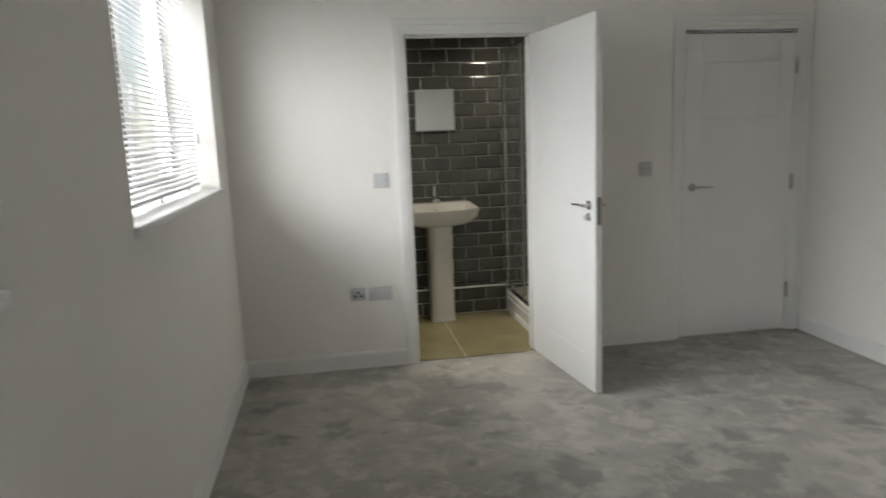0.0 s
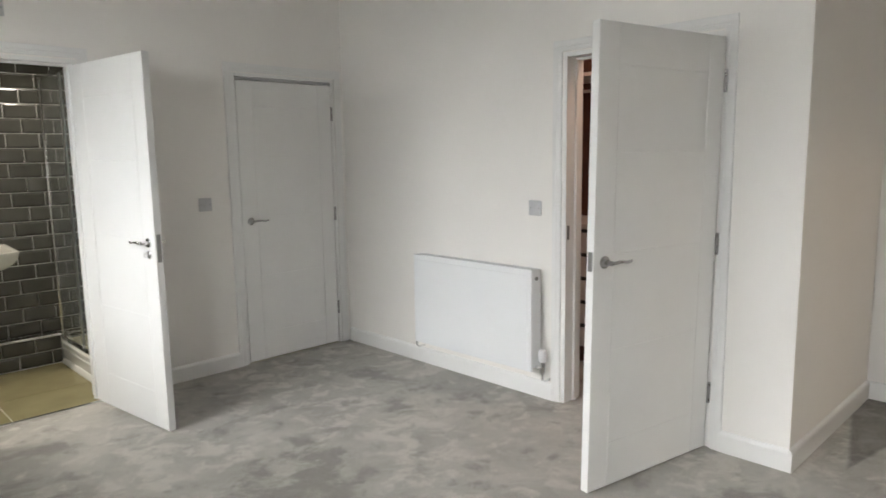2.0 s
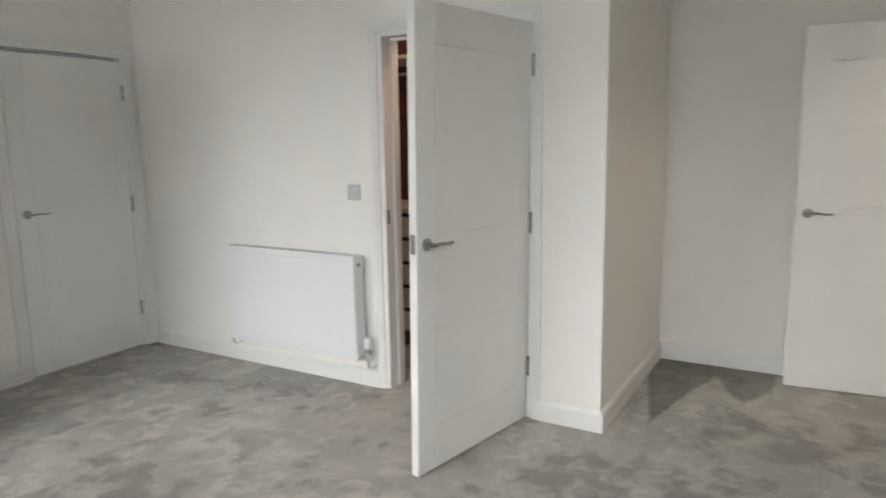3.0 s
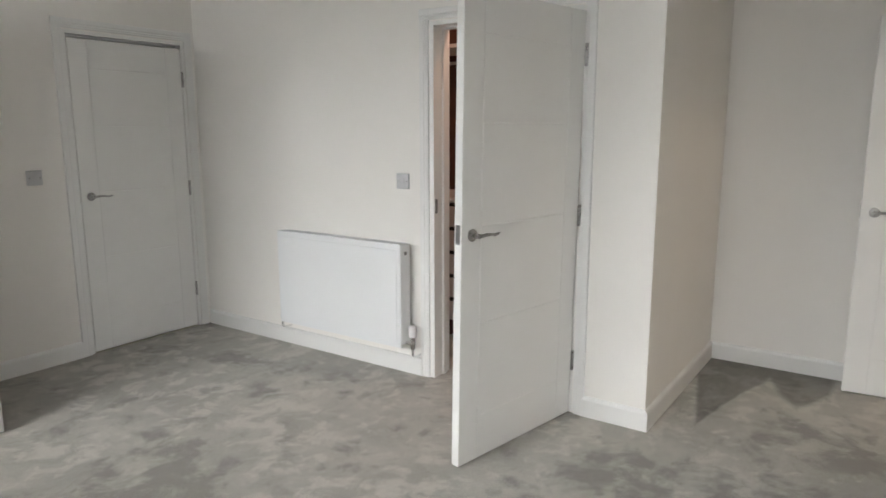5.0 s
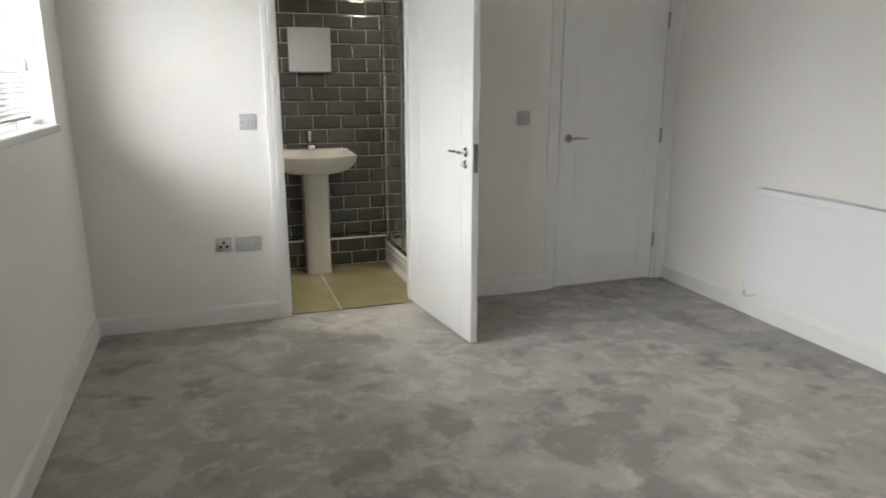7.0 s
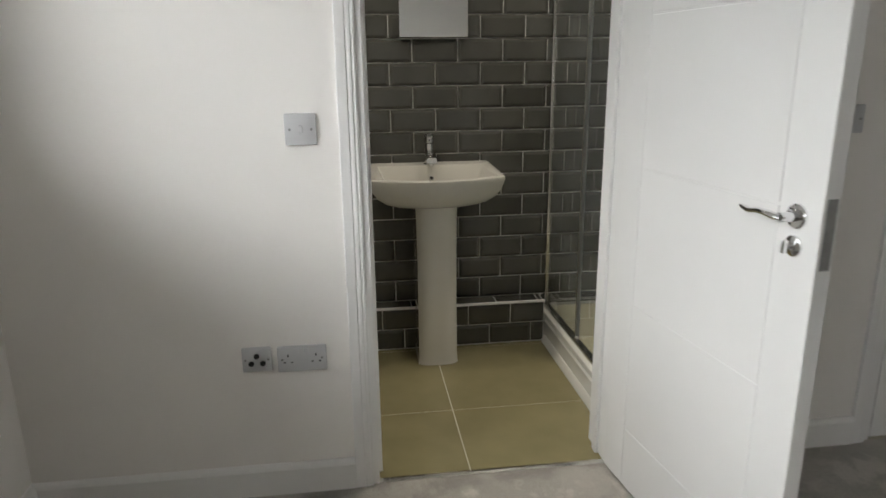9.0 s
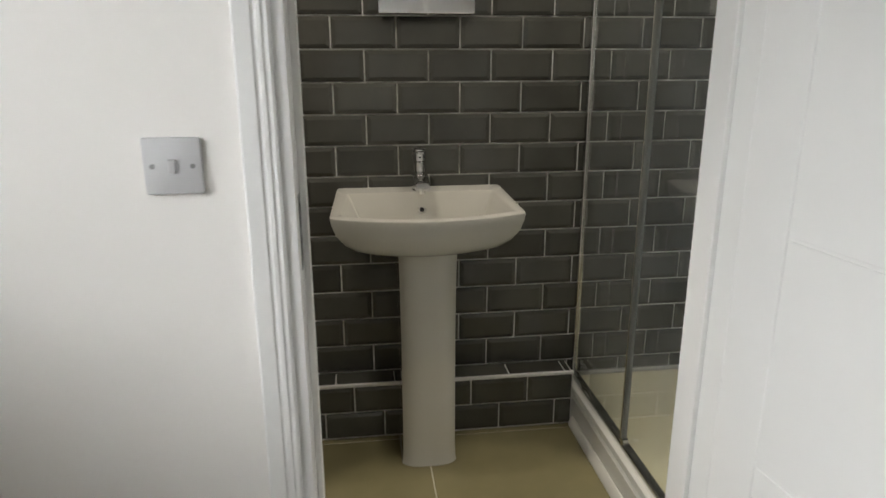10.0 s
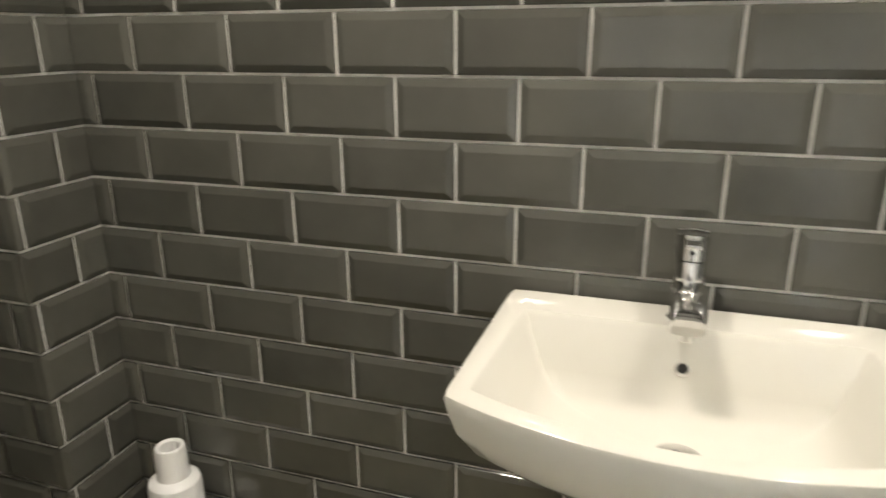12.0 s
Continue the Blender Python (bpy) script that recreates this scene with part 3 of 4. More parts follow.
# ---- radiator ----
def radiator():
    y0, y1, z0, z1, xf, xb = -1.918, -0.912, 0.185, 0.792, XE - 0.125, XE - 0.035
    ob = thing("radiator", "white flat-panel radiator with a thermostatic valve", "radiator", pose(XE, (y0 + y1) / 2, 0))
    inv = Matrix.Translation((-XE, -(y0 + y1) / 2, 0))
    def add(name, bm, m, label="", smooth=False, parent=ob):
        bm.transform(inv)
        return part(name, bm, m, parent, label, smooth)
    front = box(xf, y0, z0, xf + 0.012, y1, z1, 0.004, 2)
    box(xf - 0.002, y0 + 0.03, z0 + 0.03, xf + 0.004, y1 - 0.03, z1 - 0.035, 0.0018, 1, bm=front)
    add("front_panel", front, ENAMEL)
    add("back_panel", box(xb - 0.012, y0 + 0.01, z0, xb, y1 - 0.01, z1 - 0.01, 0.004), ENAMEL)
    for a, b in ((y0, y0 + 0.006), (y1 - 0.006, y1)):
        add("side_panel", box(xf + 0.012, a, z0 + 0.02, xb, b, z1 - 0.004, 0.002), ENAMEL)
    grille = bmesh.new()
    k = y0 + 0.02
    while k < y1 - 0.02:
        box(xf + 0.013, k, z1 - 0.012, xb - 0.001, k + 0.006, z1 - 0.003, bm=grille)
        k += 0.017
    add("top_grille", grille, ENAMEL, "slotted top grille")
    add("vent_plug", lathe([(0.011, y0 - 0.006), (0.011, y0 + 0.004)], (xf + 0.045, 0, z1 - 0.055), "y", 16), STEEL, "dark bleed plug", True)
    yv = y0 - 0.045
    valve = add("valve_body", lathe([(0.013, 0.175), (0.016, 0.185), (0.016, 0.235), (0.013, 0.245)], (xf + 0.05, yv, 0), "z", 16), CHROME, "chrome valve body", True)
    tail = lathe([(0.011, yv), (0.014, yv + 0.02), (0.011, y0 + 0.004)], (xf + 0.05, 0, 0.21), "y", 14)
    add("valve_tail", tail, CHROME, "", True, valve)
    head = lathe([(0.015, 0.246), (0.023, 0.252), (0.024, 0.30), (0.021, 0.318), (0.012, 0.322)], (xf + 0.05, yv, 0), "z", 20)
    add("thermostat_head", head, PLASTIC, "white thermostatic valve head", True)
    add("pipe", tube([(xf + 0.05, yv, 0.18), (xf + 0.05, yv, 0.14), (xf + 0.07, yv, 0.125), (XE + 0.005, yv, 0.125)], 0.0075, 10), CHROME, "", True)
    yl = y1 + 0.035
    lock = add("lockshield_valve", lathe([(0.012, 0.18), (0.014, 0.19), (0.014, 0.225), (0.011, 0.23), (0.011, 0.262), (0.008, 0.266)], (xf + 0.05, yl, 0), "z", 16), CHROME, "chrome lockshield valve", True)
    add("valve_tail", lathe([(0.009, y1 - 0.004), (0.012, yl - 0.02), (0.009, yl)], (xf + 0.05, 0, 0.21), "y", 12), CHROME, "", True, lock)
    add("pipe", tube([(xf + 0.05, yl, 0.185), (xf + 0.05, yl, 0.14), (xf + 0.07, yl, 0.125), (XE + 0.005, yl, 0.125)], 0.0075, 10), CHROME, "", True)
    for y in (y0 + 0.15, y1 - 0.15):
        add("bracket", box(xb - 0.001, y - 0.02, z0 + 0.05, XE + 0.002, y + 0.02, z1 - 0.06, 0.002), STEEL)


radiator()


# ---- electrical plates ----
def plate(name, m, w, h, label, category, fit):
    """A moulded wall plate: x along the wall, y off the wall (towards -y), z up."""
    ob = thing(name, label, category, m)
    part("face_plate", box(-w / 2, -0.0095, -h / 2, w / 2, 0.001, h / 2, 0.004, 2), PLATE, ob, "", True)
    fit(ob)
    return ob


def screws(ob, xs):
    for x in xs:
        part("screw", lathe([(0.004, -0.0102), (0.004, -0.008)], (x, 0, 0), "y", 10), STEEL, ob)


def rocker(ob):
    part("rocker", box(-0.006, -0.0135, -0.011, 0.006, -0.008, 0.011, 0.0015), PLATE, ob)
    screws(ob, (-0.03, 0.03))


def grey_blank(ob):
    part("rocker", box(-0.012, -0.012, -0.014, 0.012, -0.008, 0.014, 0.0015), PLATE, ob)
    screws(ob, (-0.03, 0.03))


def double_socket(ob):
    for c in (-0.042, 0.042):
        for dx, dz, w, h in ((0, 0.012, 0.004, 0.008), (-0.011, -0.010, 0.0065, 0.004), (0.011, -0.010, 0.0065, 0.004)):
            part("socket_hole", box(c + dx - w / 2, -0.0100, dz - h / 2, c + dx + w / 2, -0.006, dz + h / 2), DARK, ob)
        part("rocker", box(c * 0.35 - 0.006, -0.0125, 0.018, c * 0.35 + 0.006, -0.008, 0.034, 0.001), PLATE, ob)
    screws(ob, (-0.06, 0.06))


def aerial(ob):
    for x, zz in ((0, 0.012), (-0.017, -0.012), (0.017, -0.012)):
        part("aerial_outlet", lathe([(0.0085, -0.0125), (0.0085, -0.008)], (x, 0, zz), "y", 14), DARK, ob, "black aerial outlet", True)
    screws(ob, (-0.034, 0.034))


plate("light_switch", pose(-1.312, 0, 1.158), 0.088, 0.088, "square grey-white light switch beside the shower-room door", "light switch", rocker)
plate("light_switch", pose(0.374, 0, 1.152), 0.088, 0.088, "square grey light switch between the two doors", "light switch", grey_blank)
plate("light_switch", pose(XE, -1.85, 1.138, 0, 0, -90), 0.088, 0.088, "square grey light switch above the radiator", "light switch", grey_blank)
plate("aerial_socket", pose(-1.487, 0, 0.470), 0.088, 0.080, "grey plate with three black aerial outlets", "socket", aerial)
plate("wall_socket", pose(-1.352, 0, 0.465), 0.148, 0.084, "grey double mains socket on the wall", "socket", double_socket)
plate("fan_isolator", pose(-0.712, 0, 2.262), 0.088, 0.088, "square grey fan isolator above the doorway", "light switch", rocker)


# ---- closet behind the open door ----
def chest():
    x0, x1, y0, y1 = 2.22, 2.72, -1.98, -1.12
    ob = thing("chest_of_drawers", "pale tall chest of drawers with dark grips", "chest of drawers", pose((x0 + x1) / 2, (y0 + y1) / 2, 0))
    inv = Matrix.Translation((-(x0 + x1) / 2, -(y0 + y1) / 2, 0))
    def add(name, bm, m, label="", parent=ob):
        bm.transform(inv)
        return part(name, bm, m, parent, label)
    add("body", box(x0 + 0.02, y0, 0.12, x1, y1, 0.955, 0.003), DRAWER)
    add("plinth", box(x0 + 0.06, y0 + 0.02, 0.0, x1, y1 - 0.02, 0.12), BROWN)
    add("top", box(x0 - 0.005, y0 - 0.01, 0.956, x1, y1 + 0.01, 0.98, 0.003), DRAWER)
    z = 0.13
    while z < 0.93:
        d = add("drawer", box(x0, y0 + 0.004, z, x0 + 0.019, y1 - 0.004, z + 0.158, 0.003), DRAWER)
        add("grip", box(x0 - 0.004, y0 + 0.004, z + 0.134, x0 + 0.001, y1 - 0.004, z + 0.158), DARK, "dark recessed grip", d)
        z += 0.1635


chest()
robe = thing("wardrobe_back", "dark red-brown wooden wardrobe panel with a rail", "wardrobe")
part("panel", box(2.735, -3.15, 0.0, 2.80, -1.02, 2.30, 0.003), BROWN, robe)
part("shelf", box(2.30, -3.15, 1.96, 2.733, -1.02, 1.985, 0.002), DRAWER, robe, "pale shelf edge")
part("hanging_rail", tube([(2.50, -3.15, 1.88), (2.50, -1.02, 1.88)], 0.012, 10), CHROME, robe, "", True)


# ---- basin, pedestal and tap ----
CX, WY = -0.823, BY1 - 0.010      # basin centre, face of the wall tiles


def outline(half_back, half_front, yb, ys, yf, n=18):
    """A basin outline: straight back, tapering sides, bowed front, rounded corners; counter-clockwise from the back right."""
    pts = []
    def seg(a, b, bow=0.0):
        for i in range(n):
            t = i / n
            x, y = a[0] + (b[0] - a[0]) * t, a[1] + (b[1] - a[1]) * t
            pts.append((x, y - bow * (1 - (2 * t - 1) ** 2)))
    seg((half_back, yb), (-half_back, yb))
    seg((-half_back, yb), (-half_front, ys))
    seg((-half_front, ys), (half_front, ys), ys - yf)
    seg((half_front, ys), (half_back, yb))
    pts = [((pts[i - 1][0] + 8 * pts[i][0] + pts[(i + 1) % len(pts)][0]) / 10, (pts[i - 1][1] + 8 * pts[i][1] + pts[(i + 1) % len(pts)][1]) / 10) for i in range(len(pts))]
    return pts


def basin():
    ob = thing("wash_basin", "white ceramic wash basin on a full pedestal", "wash basin", pose(CX, WY, 0))
    # local: x across, y towards the wall (0 at the wall), z up
    out = outline(0.276, 0.294, -0.004, -0.330, -0.388)
    rim_in = outline(0.240, 0.262, -0.074, -0.308, -0.362)
    bowl = outline(0.205, 0.215, -0.102, -0.280, -0.325)
    def tilt(y):
        return 0.893 + y * 0.080
    bm = bmesh.new()
    loops = []
    def loop(pts, dz, sx=1.0, cy=-0.16, sy=None, flat=0.0):
        sy = sx if sy is None else sy
        ring = []
        for x, y in pts:
            yy = cy + (y - cy) * sy
            base = tilt(y) * (1 - flat) + (0.865 if sx > 0.2 and pts is out else 0.876) * flat
            ring.append(bm.verts.new((x * sx, yy, base + dz)))
        loops.append(ring)
    for dz, sx, sy, fl in ((-0.140, 0.30, 0.42, 1), (-0.138, 0.42, 0.55, 1), (-0.128, 0.58, 0.70, 1), (-0.110, 0.735, 0.845, 1), (-0.085, 0.86, 0.935, 0.8), (-0.054, 0.945, 0.985, 0.5), (-0.024, 0.985, 0.998, 0.1), (-0.006, 1.0, 1.0, 0), (-0.0015, 0.996, 0.996, 0), (0.0, 0.988, 0.988, 0)):
        loop(out, dz, sx, -0.16, sy, fl)
    for pts, dz, sx, fl in ((rim_in, 0.0, 1.015, 0), (rim_in, -0.002, 1.0, 0), (rim_in, -0.008, 0.985, 0), (bowl, -0.030, 1.10, 0), (bowl, -0.075, 1.0, 0.5), (bowl, -0.100, 0.90, 0.8), (bowl, -0.112, 0.72, 1), (bowl, -0.117, 0.45, 1), (bowl, -0.120, 0.16, 1)):
        loop(pts, dz, sx, -0.215, None, fl)
    n = len(out)
    for a, b in zip(loops, loops[1:]):
        for i in range(n):
            bm.faces.new((a[i], a[(i + 1) % n], b[(i + 1) % n], b[i]))
    bm.faces.new(loops[0]), bm.faces.new(loops[-1])
    part("basin", bm, CERAMIC, ob, "glossy white ceramic bowl", True)
    ped = bmesh.new()
    rings = []
    for z, w, f in ((0.0, 0.092, -0.300), (0.012, 0.089, -0.298), (0.06, 0.087, -0.297), (0.45, 0.087, -0.298), (0.66, 0.089, -0.300), (0.750, 0.092, -0.303)):
        ring = []
        for i in range(25):
            t = i / 24 * 2 - 1
            ring.append((w * math.copysign(abs(t) ** 0.75, t), f + 0.030 * abs(t) ** 3.2))
        ring += [(w, -0.082), (-w, -0.082)]
        rings.append([ped.verts.new((x, y, z)) for x, y in ring])
    k = len(rings[0])
    for a, b in zip(rings, rings[1:]):
        for i in range(k):
            ped.faces.new((a[i], a[(i + 1) % k], b[(i + 1) % k], b[i]))
    ped.faces.new(rings[0]), ped.faces.new(rings[-1])
    part("pedestal", ped, CERAMIC, ob, "white ceramic pedestal", True)
    zo, yo = 0.832, -0.100
    over = part("overflow", lathe([(0.0125, -0.004), (0.0125, 0.0), (0.008, 0.0015), (0.0075, -0.003)], (0, 0, 0), "y", 18), CHROME, ob, "chrome overflow ring", True)
    over.matrix_basis = pose(0, yo + 0.004, zo, 22, 0, 180)
    part("overflow_hole", lathe([(0.0075, -0.001), (0.0075, 0.0012)], (0, 0, 0), "y", 14), DARK, over)
    drain = part("drain", lathe([(0.03, 0.750), (0.032, 0.7605), (0.026, 0.7635), (0.010, 0.7640)], (0, -0.215, 0), "z", 24), CHROME, ob, "chrome pop-up waste", True)
    tap = thing("basin_tap", "chrome monobloc mixer tap on the basin's back ledge", "tap", pose(CX - 0.002, WY - 0.042, tilt(-0.042) - 0.002))
    part("base", lathe([(0.0265, 0), (0.0265, 0.003), (0.0250, 0.005), (0.0235, 0.006), (0.0235, 0.062), (0.0215, 0.064), (0.0215, 0.094), (0.0205, 0.096)], (0, 0, 0), "z", 28), CHROME, tap, "", True)
    # a broad flat spout, sloping down to its mouth
    body = bmesh.new()
    rings = []
    for y, z0, z1, w in ((0.004, 0.020, 0.066, 0.0235), (-0.030, 0.022, 0.066, 0.0245), (-0.065, 0.020, 0.058, 0.0248), (-0.096, 0.014, 0.046, 0.0246), (-0.103, 0.017, 0.041, 0.0225)):
        c, h = (z0 + z1) / 2, (z1 - z0) / 2
        ring = []
        for k in range(20):
            a = 2 * math.pi * k / 20
            ca, sa = math.cos(a), math.sin(a)
            ring.append(body.verts.new((w * math.copysign(abs(ca) ** 0.45, ca), y, c + h * math.copysign(abs(sa) ** 0.45, sa))))
        rings.append(ring)
    for a, b in zip(rings, rings[1:]):
        for k in range(20):
            body.faces.new((a[k], a[(k + 1) % 20], b[(k + 1) % 20], b[k]))
    body.faces.new(rings[0]), body.faces.new(rings[-1])
    sp = part("spout", body, CHROME, tap, "", True)
    part("aerator", lathe([(0.0115, 0.004), (0.0115, 0.020)], (0, -0.083, 0), "z", 16), CHROME, sp, "", True)
    cap = part("cap", lathe([(0.0205, 0.097), (0.0235, 0.099), (0.0238, 0.132), (0.0225, 0.137), (0.012, 0.1385)], (0, 0, 0), "z", 28), CHROME, tap, "", True)
    part("lever", box(-0.011, -0.058, 0.126, 0.011, -0.018, 0.134, 0.0035, 2), CHROME, tap, "flat chrome lever", True)
    part("temperature_mark", lathe([(0.0032, -0.0242), (0.0032, -0.0232)], (0, 0, 0.112), "y", 12), DARK, cap)


basin()

mirror = thing("wall_mirror", "small square frameless mirror above the basin", "mirror", pose(-0.792, WY, 1.602))
part("backing", box(-0.150, -0.010, -0.150, 0.150, 0.001, 0.150), DARK, mirror)
part("mirror_glass", box(-0.154, -0.0155, -0.155, 0.154, -0.0105, 0.155, 0.0015), MIRROR, mirror, "silvered mirror glass with polished edge")


# ---- boxed-in pipes along the foot of the basin wall ----
PX1, PY, PZ = -0.275, BY1 - 0.115, 0.216
boxing = tagged(new("pipe_boxing", mesh("pipe_boxing", boxes((BX0 + 0.004, PY + 0.010, 0.0, PX1, BY1 - 0.001, PZ - 0.010)), GROUT)), "low tiled pipe boxing along the wall foot", "boxing", "", "structure")
part("edge_trim", box(BX0 + 0.01, PY - 0.004, PZ - 0.010, PX1, PY + 0.008, PZ + 0.002, 0.002), PLASTIC, boxing, "white plastic tile trim")


# ---- shower tray and screen ----
def shower():
    x0, y0, y1 = -0.268, BY0 + 0.004, WY - 0.001
    tray = thing("shower_tray", "raised white acrylic shower tray with a stepped skirt", "shower tray", pose(0.1, 0.6, 0))
    inv = Matrix.Translation((-0.1, -0.6, 0))
    prof = [(x0, 0.0), (x0 + 0.002, 0.085), (x0 - 0.003, 0.09), (x0 - 0.003, 0.102), (x0 + 0.006, 0.108), (x0 + 0.006, 0.122), (x0 - 0.004, 0.128), (x0 - 0.004, 0.146),
            (x0 + 0.004, 0.154), (x0 + 0.052, 0.154), (x0 + 0.066, 0.140), (x0 + 0.085, 0.118), (BX1 - 0.08, 0.112), (BX1 - 0.05, 0.150), (BX1 - 0.004, 0.152), (BX1 - 0.004, 0.0)]
    bm = extrude(prof, "y", y0, y1)
    bm.transform(inv)
    part("tray_body", bm, ACRYLIC, tray, "", True)
    skirt = extrude([(x0 - 0.020, 0.0), (x0 - 0.001, 0.0), (x0 - 0.001, 0.034), (x0 - 0.006, 0.034), (x0 - 0.020, 0.012)], "y", y0, PY - 0.002)
    skirt.transform(inv)
    part("skirt_trim", skirt, ACRYLIC, tray, "white quadrant trim along the floor", True)
    pan = box(x0 + 0.056, y0 + 0.003, 0.110, BX1 - 0.012, y1 - 0.003, 0.1475, 0.004, 2)
    pan.transform(inv)
    part("tray_floor", pan, CREAM, tray, "cream resin shower floor")
    drain = lathe([(0.045, 0.1465), (0.045, 0.151), (0.02, 0.152)], (0.12, 0.62, 0), "z", 24)
    drain.transform(inv)
    part("drain", drain, CHROME, tray, "", True)

    sx = x0 + 0.026
    scr = thing("shower_screen", "framed clear glass shower screen with polished posts", "shower screen", pose(sx, 0.6, 0.154))
    inv = Matrix.Translation((-sx, -0.6, -0.154))
    def add(name, bm, m, label="", smooth=False):
        bm.transform(inv)
        return part(name, bm, m, scr, label, smooth)
    yp, top = 0.668, 2.02
    add("wall_post", box(sx - 0.011, y1 - 0.026, 0.155, sx + 0.011, y1 - 0.001, top, 0.004, 2), ALU, "", True)
    add("wall_post", box(sx - 0.015, y0, 0.155, sx + 0.015, y0 + 0.030, top, 0.004, 2), ALU, "", True)
    add("middle_post", box(sx - 0.009, yp - 0.016, 0.174, sx + 0.009, yp + 0.004, top, 0.005, 2), SEAL, "grey frosted door seal", True)
    add("seal_edge", box(sx - 0.010, yp + 0.005, 0.174, sx + 0.010, yp + 0.010, top, 0.002), ALU, "bright aluminium edge")
    add("bottom_rail", box(sx - 0.016, y0 + 0.030, 0.155, sx + 0.016, y1 - 0.026, 0.174, 0.003), ALU)
    add("top_rail", box(sx - 0.018, y0 + 0.030, top, sx + 0.018, y1 - 0.026, top + 0.03, 0.003), ALU)
    add("glass_panel", boxes((sx - 0.003, yp + 0.011, 0.172, sx + 0.003, y1 - 0.024, top)), SHGLASS, "clear fixed glass panel").visible_shadow = False
    add("glass_door", boxes((sx - 0.003, y0 + 0.028, 0.172, sx + 0.003, yp - 0.011, top)), SHGLASS, "clear glass door").visible_shadow = False
    add("pivot_block", lathe([(0.011, sx - 0.028), (0.011, sx - 0.010)], (0, yp - 0.05, 0.20), "x", 14), CHROME, "", True)


shower()

# ---- small things beside the wall ----
ledge = PZ - 0.001
tub = thing("toilet_brush_holder", "white plastic stepped holder with an open neck on the tiled ledge", "toilet brush", pose(-1.815, 1.107, ledge))
part("body", lathe([(0.050, 0.0), (0.055, 0.006), (0.056, 0.10), (0.0555, 0.166), (0.053, 0.178), (0.044, 0.186), (0.034, 0.189)], (0, 0, 0), "z", 36), PLASTIC, tub, "", True)
part("neck", lathe([(0.035, 0.187), (0.0345, 0.192), (0.033, 0.205), (0.032, 0.252), (0.030, 0.260), (0.026, 0.262), (0.0205, 0.258), (0.0195, 0.225)], (0, 0, 0), "z", 32), PLASTIC, tub, "open white neck", True)
jug = thing("cleaning_bottle", "white bottle with domed cap and pale blue button", "bottle", pose(-1.722, 1.118, ledge))
part("body", lathe([(0.030, 0.0), (0.033, 0.006), (0.033, 0.058), (0.031, 0.064)], (0, 0, 0), "z", 28), PLASTIC, jug, "", True)
part("cap", lathe([(0.034, 0.065), (0.035, 0.070), (0.0345, 0.088), (0.031, 0.100), (0.022, 0.108), (0.010, 0.111)], (0, 0, 0), "z", 28), PLASTIC, jug, "domed white cap", True)
part("button", lathe([(0.014, 0.0), (0.014, 0.004), (0.010, 0.006)], (0, 0, 0), "z", 20), BLUE, jug, "pale blue button", True).matrix_basis = pose(0, -0.0285, 0.090, 62)

# unseen fittings, added where the spot lamps stand
for x, y in ((-1.34, 0.74), (-0.30, 0.74), (0.24, 0.74), (-0.72, 0.30)):
    dl = thing("downlight", "round recessed chrome ceiling downlight", "ceiling light", pose(x, y, HB), "shower-room downlights")
    part("bezel", lathe([(0.095, -0.001), (0.095, -0.006), (0.084, -0.010), (0.078, -0.006), (0.078, -0.001)], (0, 0, 0), "z", 28), CHROME, dl, "", True)


# ---- tiles ----
def tile_mesh(name, w, h, d=0.0085, bev=0.0125, chip=0.0012):
    """A bevelled metro tile: local x across, y off the wall (towards -y), z up; centred."""
    bm = bmesh.new()
    def ring(a, b, y):
        return [bm.verts.new(p) for p in ((-a, y, -b), (a, y, -b), (a, y, b), (-a, y, b))]
    bev = min(bev, w * 0.3, h * 0.3)
    rs = [ring(w / 2, h / 2, 0.0), ring(w / 2, h / 2, -d * 0.28), ring(w / 2 - chip, h / 2 - chip, -d * 0.50), ring(w / 2 - bev, h / 2 - bev, -d * 0.97), ring(w / 2 - bev - 0.002, h / 2 - bev - 0.002, -d)]
    for a, b in zip(rs, rs[1:]):
        for i in range(4):
            bm.faces.new((a[i], a[(i + 1) % 4], b[(i + 1) % 4], b[i]))
    bm.faces.new(rs[-1])
    return mesh(name, bm, TILE)


PITCH_X, PITCH_Z, JOINT = 0.2077, 0.1025, 0.0050
Z_LINE, X_LINE = 1.236, -0.7865     # a course line and a joint of the course above it
TILES = {}


def tile_wall(parent, a0, a1, z0, z1, place, phase):
    """Courses of half-bonded tiles from a0 to a1 along a wall; place(a, z) gives each tile's pose."""
    m = math.floor((z0 - Z_LINE) / PITCH_Z)
    while Z_LINE + m * PITCH_Z < z1 - 0.01:
        zb, zt = max(z0, Z_LINE + m * PITCH_Z), min(z1, Z_LINE + (m + 1) * PITCH_Z)
        off = phase + (PITCH_X / 2 if m % 2 else 0)
        k = math.floor((a0 - off) / PITCH_X)
        while off + k * PITCH_X < a1 - 0.008:
            ab, at = max(a0, off + k * PITCH_X), min(a1, off + (k + 1) * PITCH_X)
            k += 1
            w, h = round(at - ab - JOINT, 4), round(zt - zb - JOINT, 4)
            if w < 0.012 or h < 0.012:
                continue
            if (w, h) not in TILES:
                TILES[(w, h)] = tile_mesh("tile", w, h)
            ob = new("tile", TILES[(w, h)])
            ob.parent = parent
            ob.matrix_basis = place((ab + at) / 2, (zb + zt) / 2) @ pose(0, random.uniform(-0.0004, 0.0004), 0, random.uniform(-0.25, 0.25), 0, random.uniform(-0.25, 0.25))
        m += 1


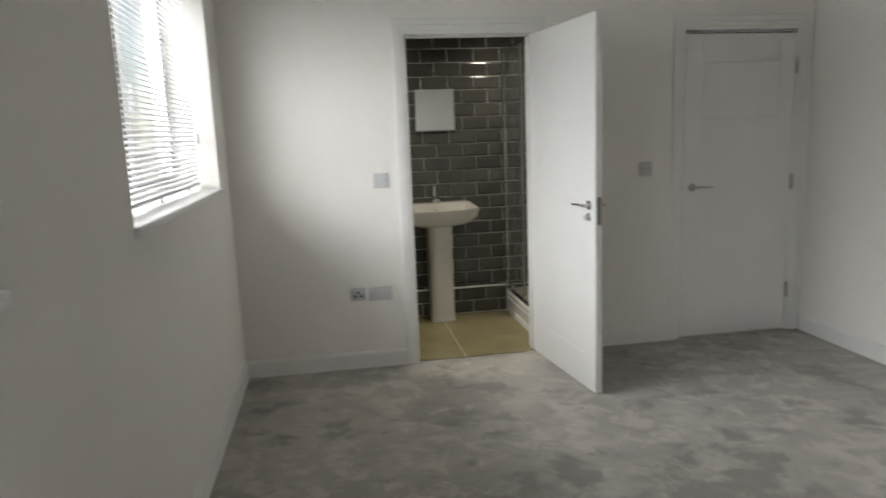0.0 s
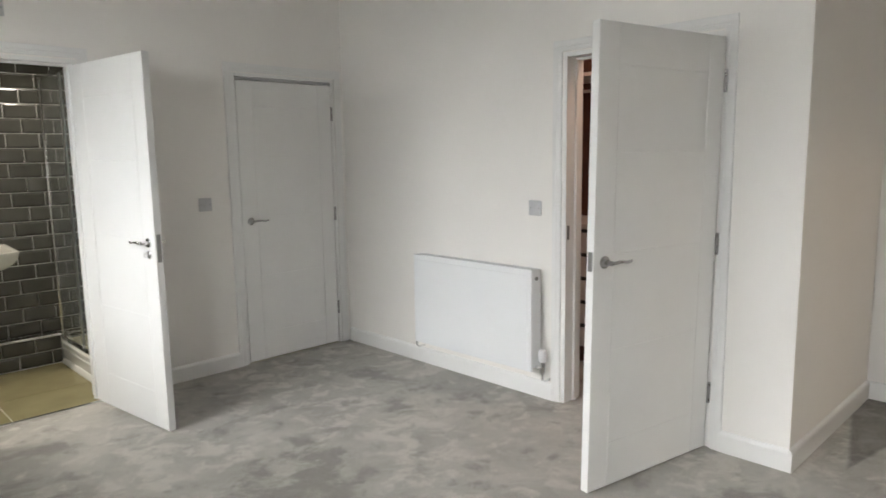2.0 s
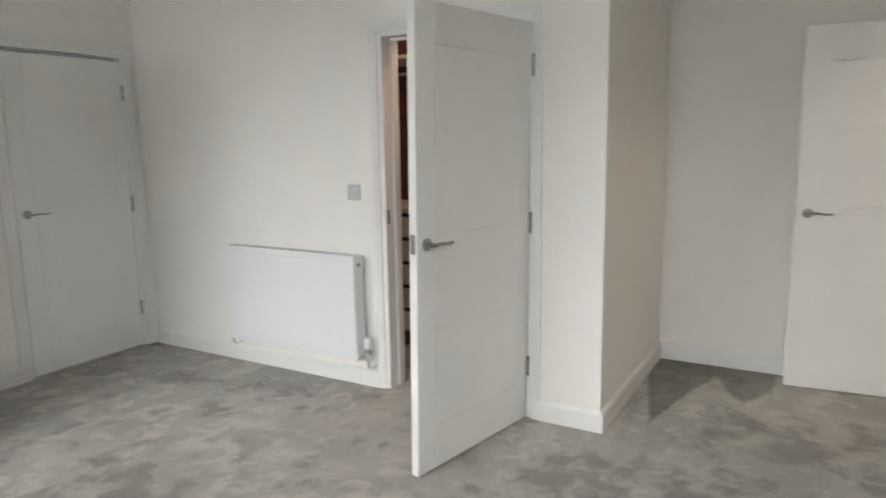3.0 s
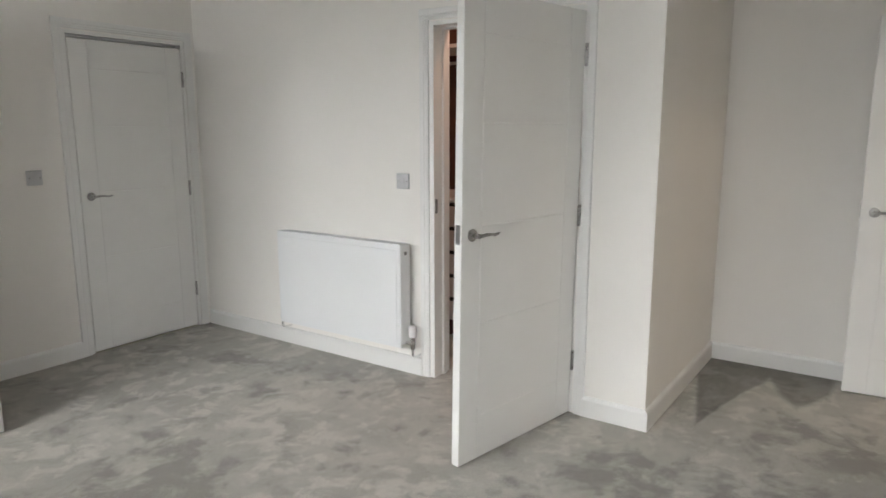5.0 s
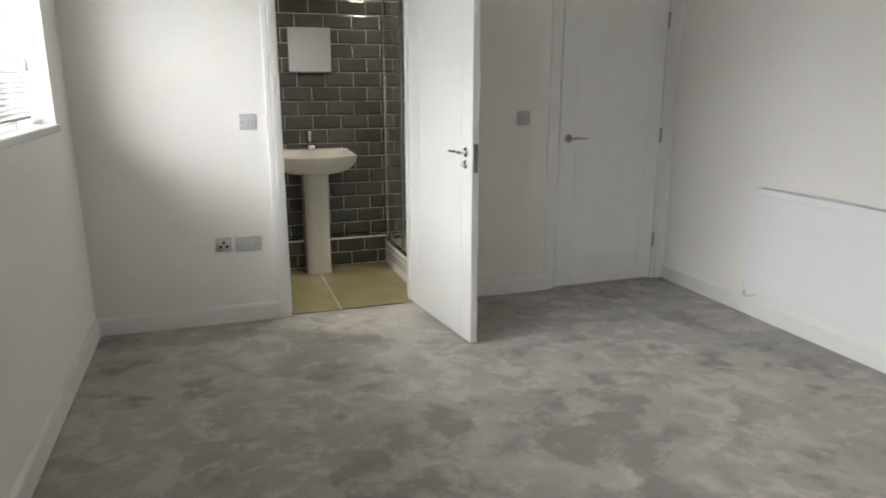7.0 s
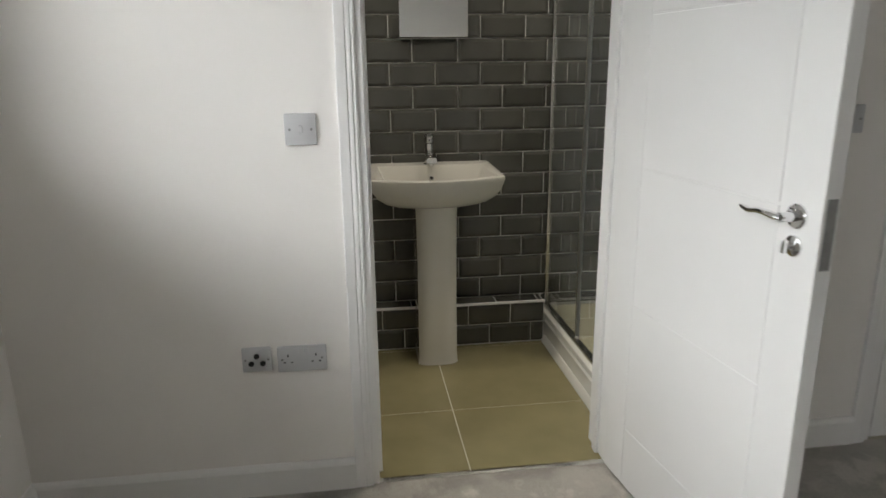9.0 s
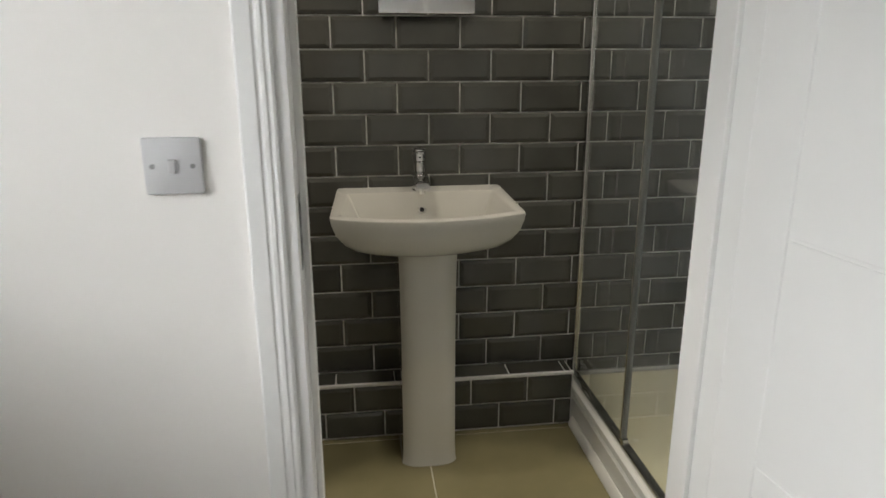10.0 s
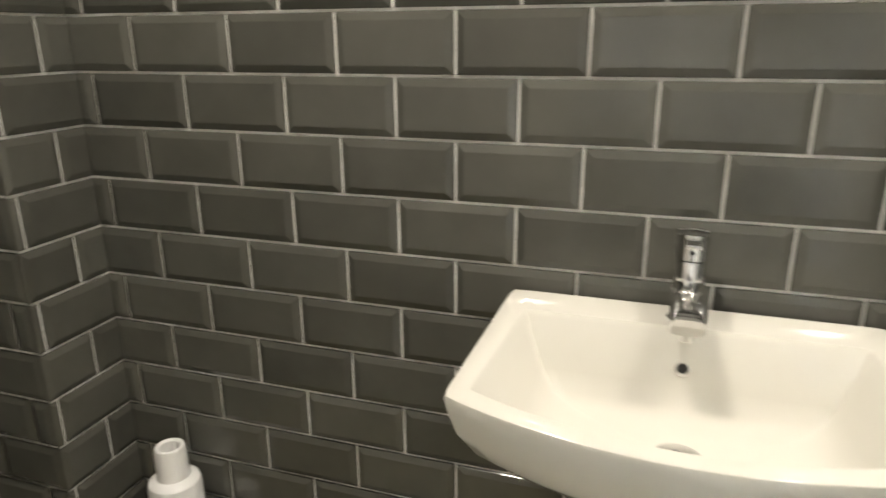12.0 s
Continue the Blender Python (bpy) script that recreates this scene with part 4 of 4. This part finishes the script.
tile_wall(wall_basin, BX0 - 0.003, BX1 + 0.003, 0.155, HB - 0.003, lambda a, z: pose(a, BY1, z), X_LINE)
tile_wall(wall_stack, BYS - 0.009, BY1 + 0.006, 0.0, HB - 0.003, lambda a, z: pose(BX0, a, z, 0, 0, 90), BY1 - 0.012 - PITCH_X * 0.3)
tile_wall(wall_stack, BXW + 0.009, BX0 + 0.0, 0.0, HB - 0.003, lambda a, z: pose(a, BYS, z), BX0 - PITCH_X * 0.75)
tile_wall(wall_shower_left, BY0, BYS - 0.010, 0.0, HB - 0.003, lambda a, z: pose(BXW, a, z, 0, 0, 90), BYS - 0.012 - PITCH_X * 0.6)
tile_wall(wall_shower_right, BY0, BY1 + 0.018, 0.155, HB - 0.003, lambda a, z: pose(BX1, a, z, 0, 0, -90), BY1 - 0.012 - PITCH_X * 0.7)

# two cut courses on the boxing's face, one row on its top
for row, (zb, zt) in enumerate(((0.004, 0.104), (0.104, PZ - 0.012))):
    k = -14
    while k < 8:
        off = X_LINE + k * PITCH_X + (PITCH_X / 2 if row else 0) + 0.03
        ab, at = max(BX0 + 0.012, off), min(PX1 - 0.002, off + PITCH_X)
        k += 1
        if at - ab < 0.02:
            continue
        key = (round(at - ab - JOINT, 4), round(zt - zb - JOINT, 4))
        if key not in TILES:
            TILES[key] = tile_mesh("tile", *key)
        ob = new("tile", TILES[key])
        ob.parent, ob.matrix_basis = boxing, pose((ab + at) / 2, PY + 0.010, (zb + zt) / 2)
k = -14
while k < 8:
    off = X_LINE + k * PITCH_X + 0.07
    ab, at = max(BX0 + 0.012, off), min(PX1 - 0.002, off + PITCH_X)
    k += 1
    if at - ab < 0.02:
        continue
    key = (round(at - ab - JOINT, 4), 0.098)
    if key not in TILES:
        TILES[key] = tile_mesh("tile", *key, d=0.007, bev=0.004)
    ob = new("tile", TILES[key])
    ob.parent, ob.matrix_basis = boxing, pose((ab + at) / 2, PY + 0.061, PZ - 0.010, -90)

# floor tiles, 600 mm, laid square to the door
floor_bath = bpy.data.objects["floor_shower_room"]
FJX, FJY, FP = -0.822, 0.447, 0.60
for i in range(-3, 4):
    for j in range(-2, 3):
        ax, bx = max(BXW, FJX + i * FP), min(BX1, FJX + (i + 1) * FP)
        ay, by = max(0.022, FJY + j * FP), min(BY1, FJY + (j + 1) * FP)
        if bx - ax < 0.03 or by - ay < 0.03:
            continue
        ob = new("floor_tile", mesh("floor_tile", box(ax + 0.0025, ay + 0.0025, -0.011, bx - 0.0025, by - 0.0025, -0.001, 0.0012), FLOORTILE))
        ob.parent = floor_bath
structure("threshold_strip", extrude([(-0.004, -0.004), (0.024, -0.004), (0.022, 0.003), (0.010, 0.006), (-0.002, 0.003)], "x", BD0 + 0.0225, BD1 - 0.0225), ALU, "thin metal carpet bar in the shower-room doorway", "threshold")
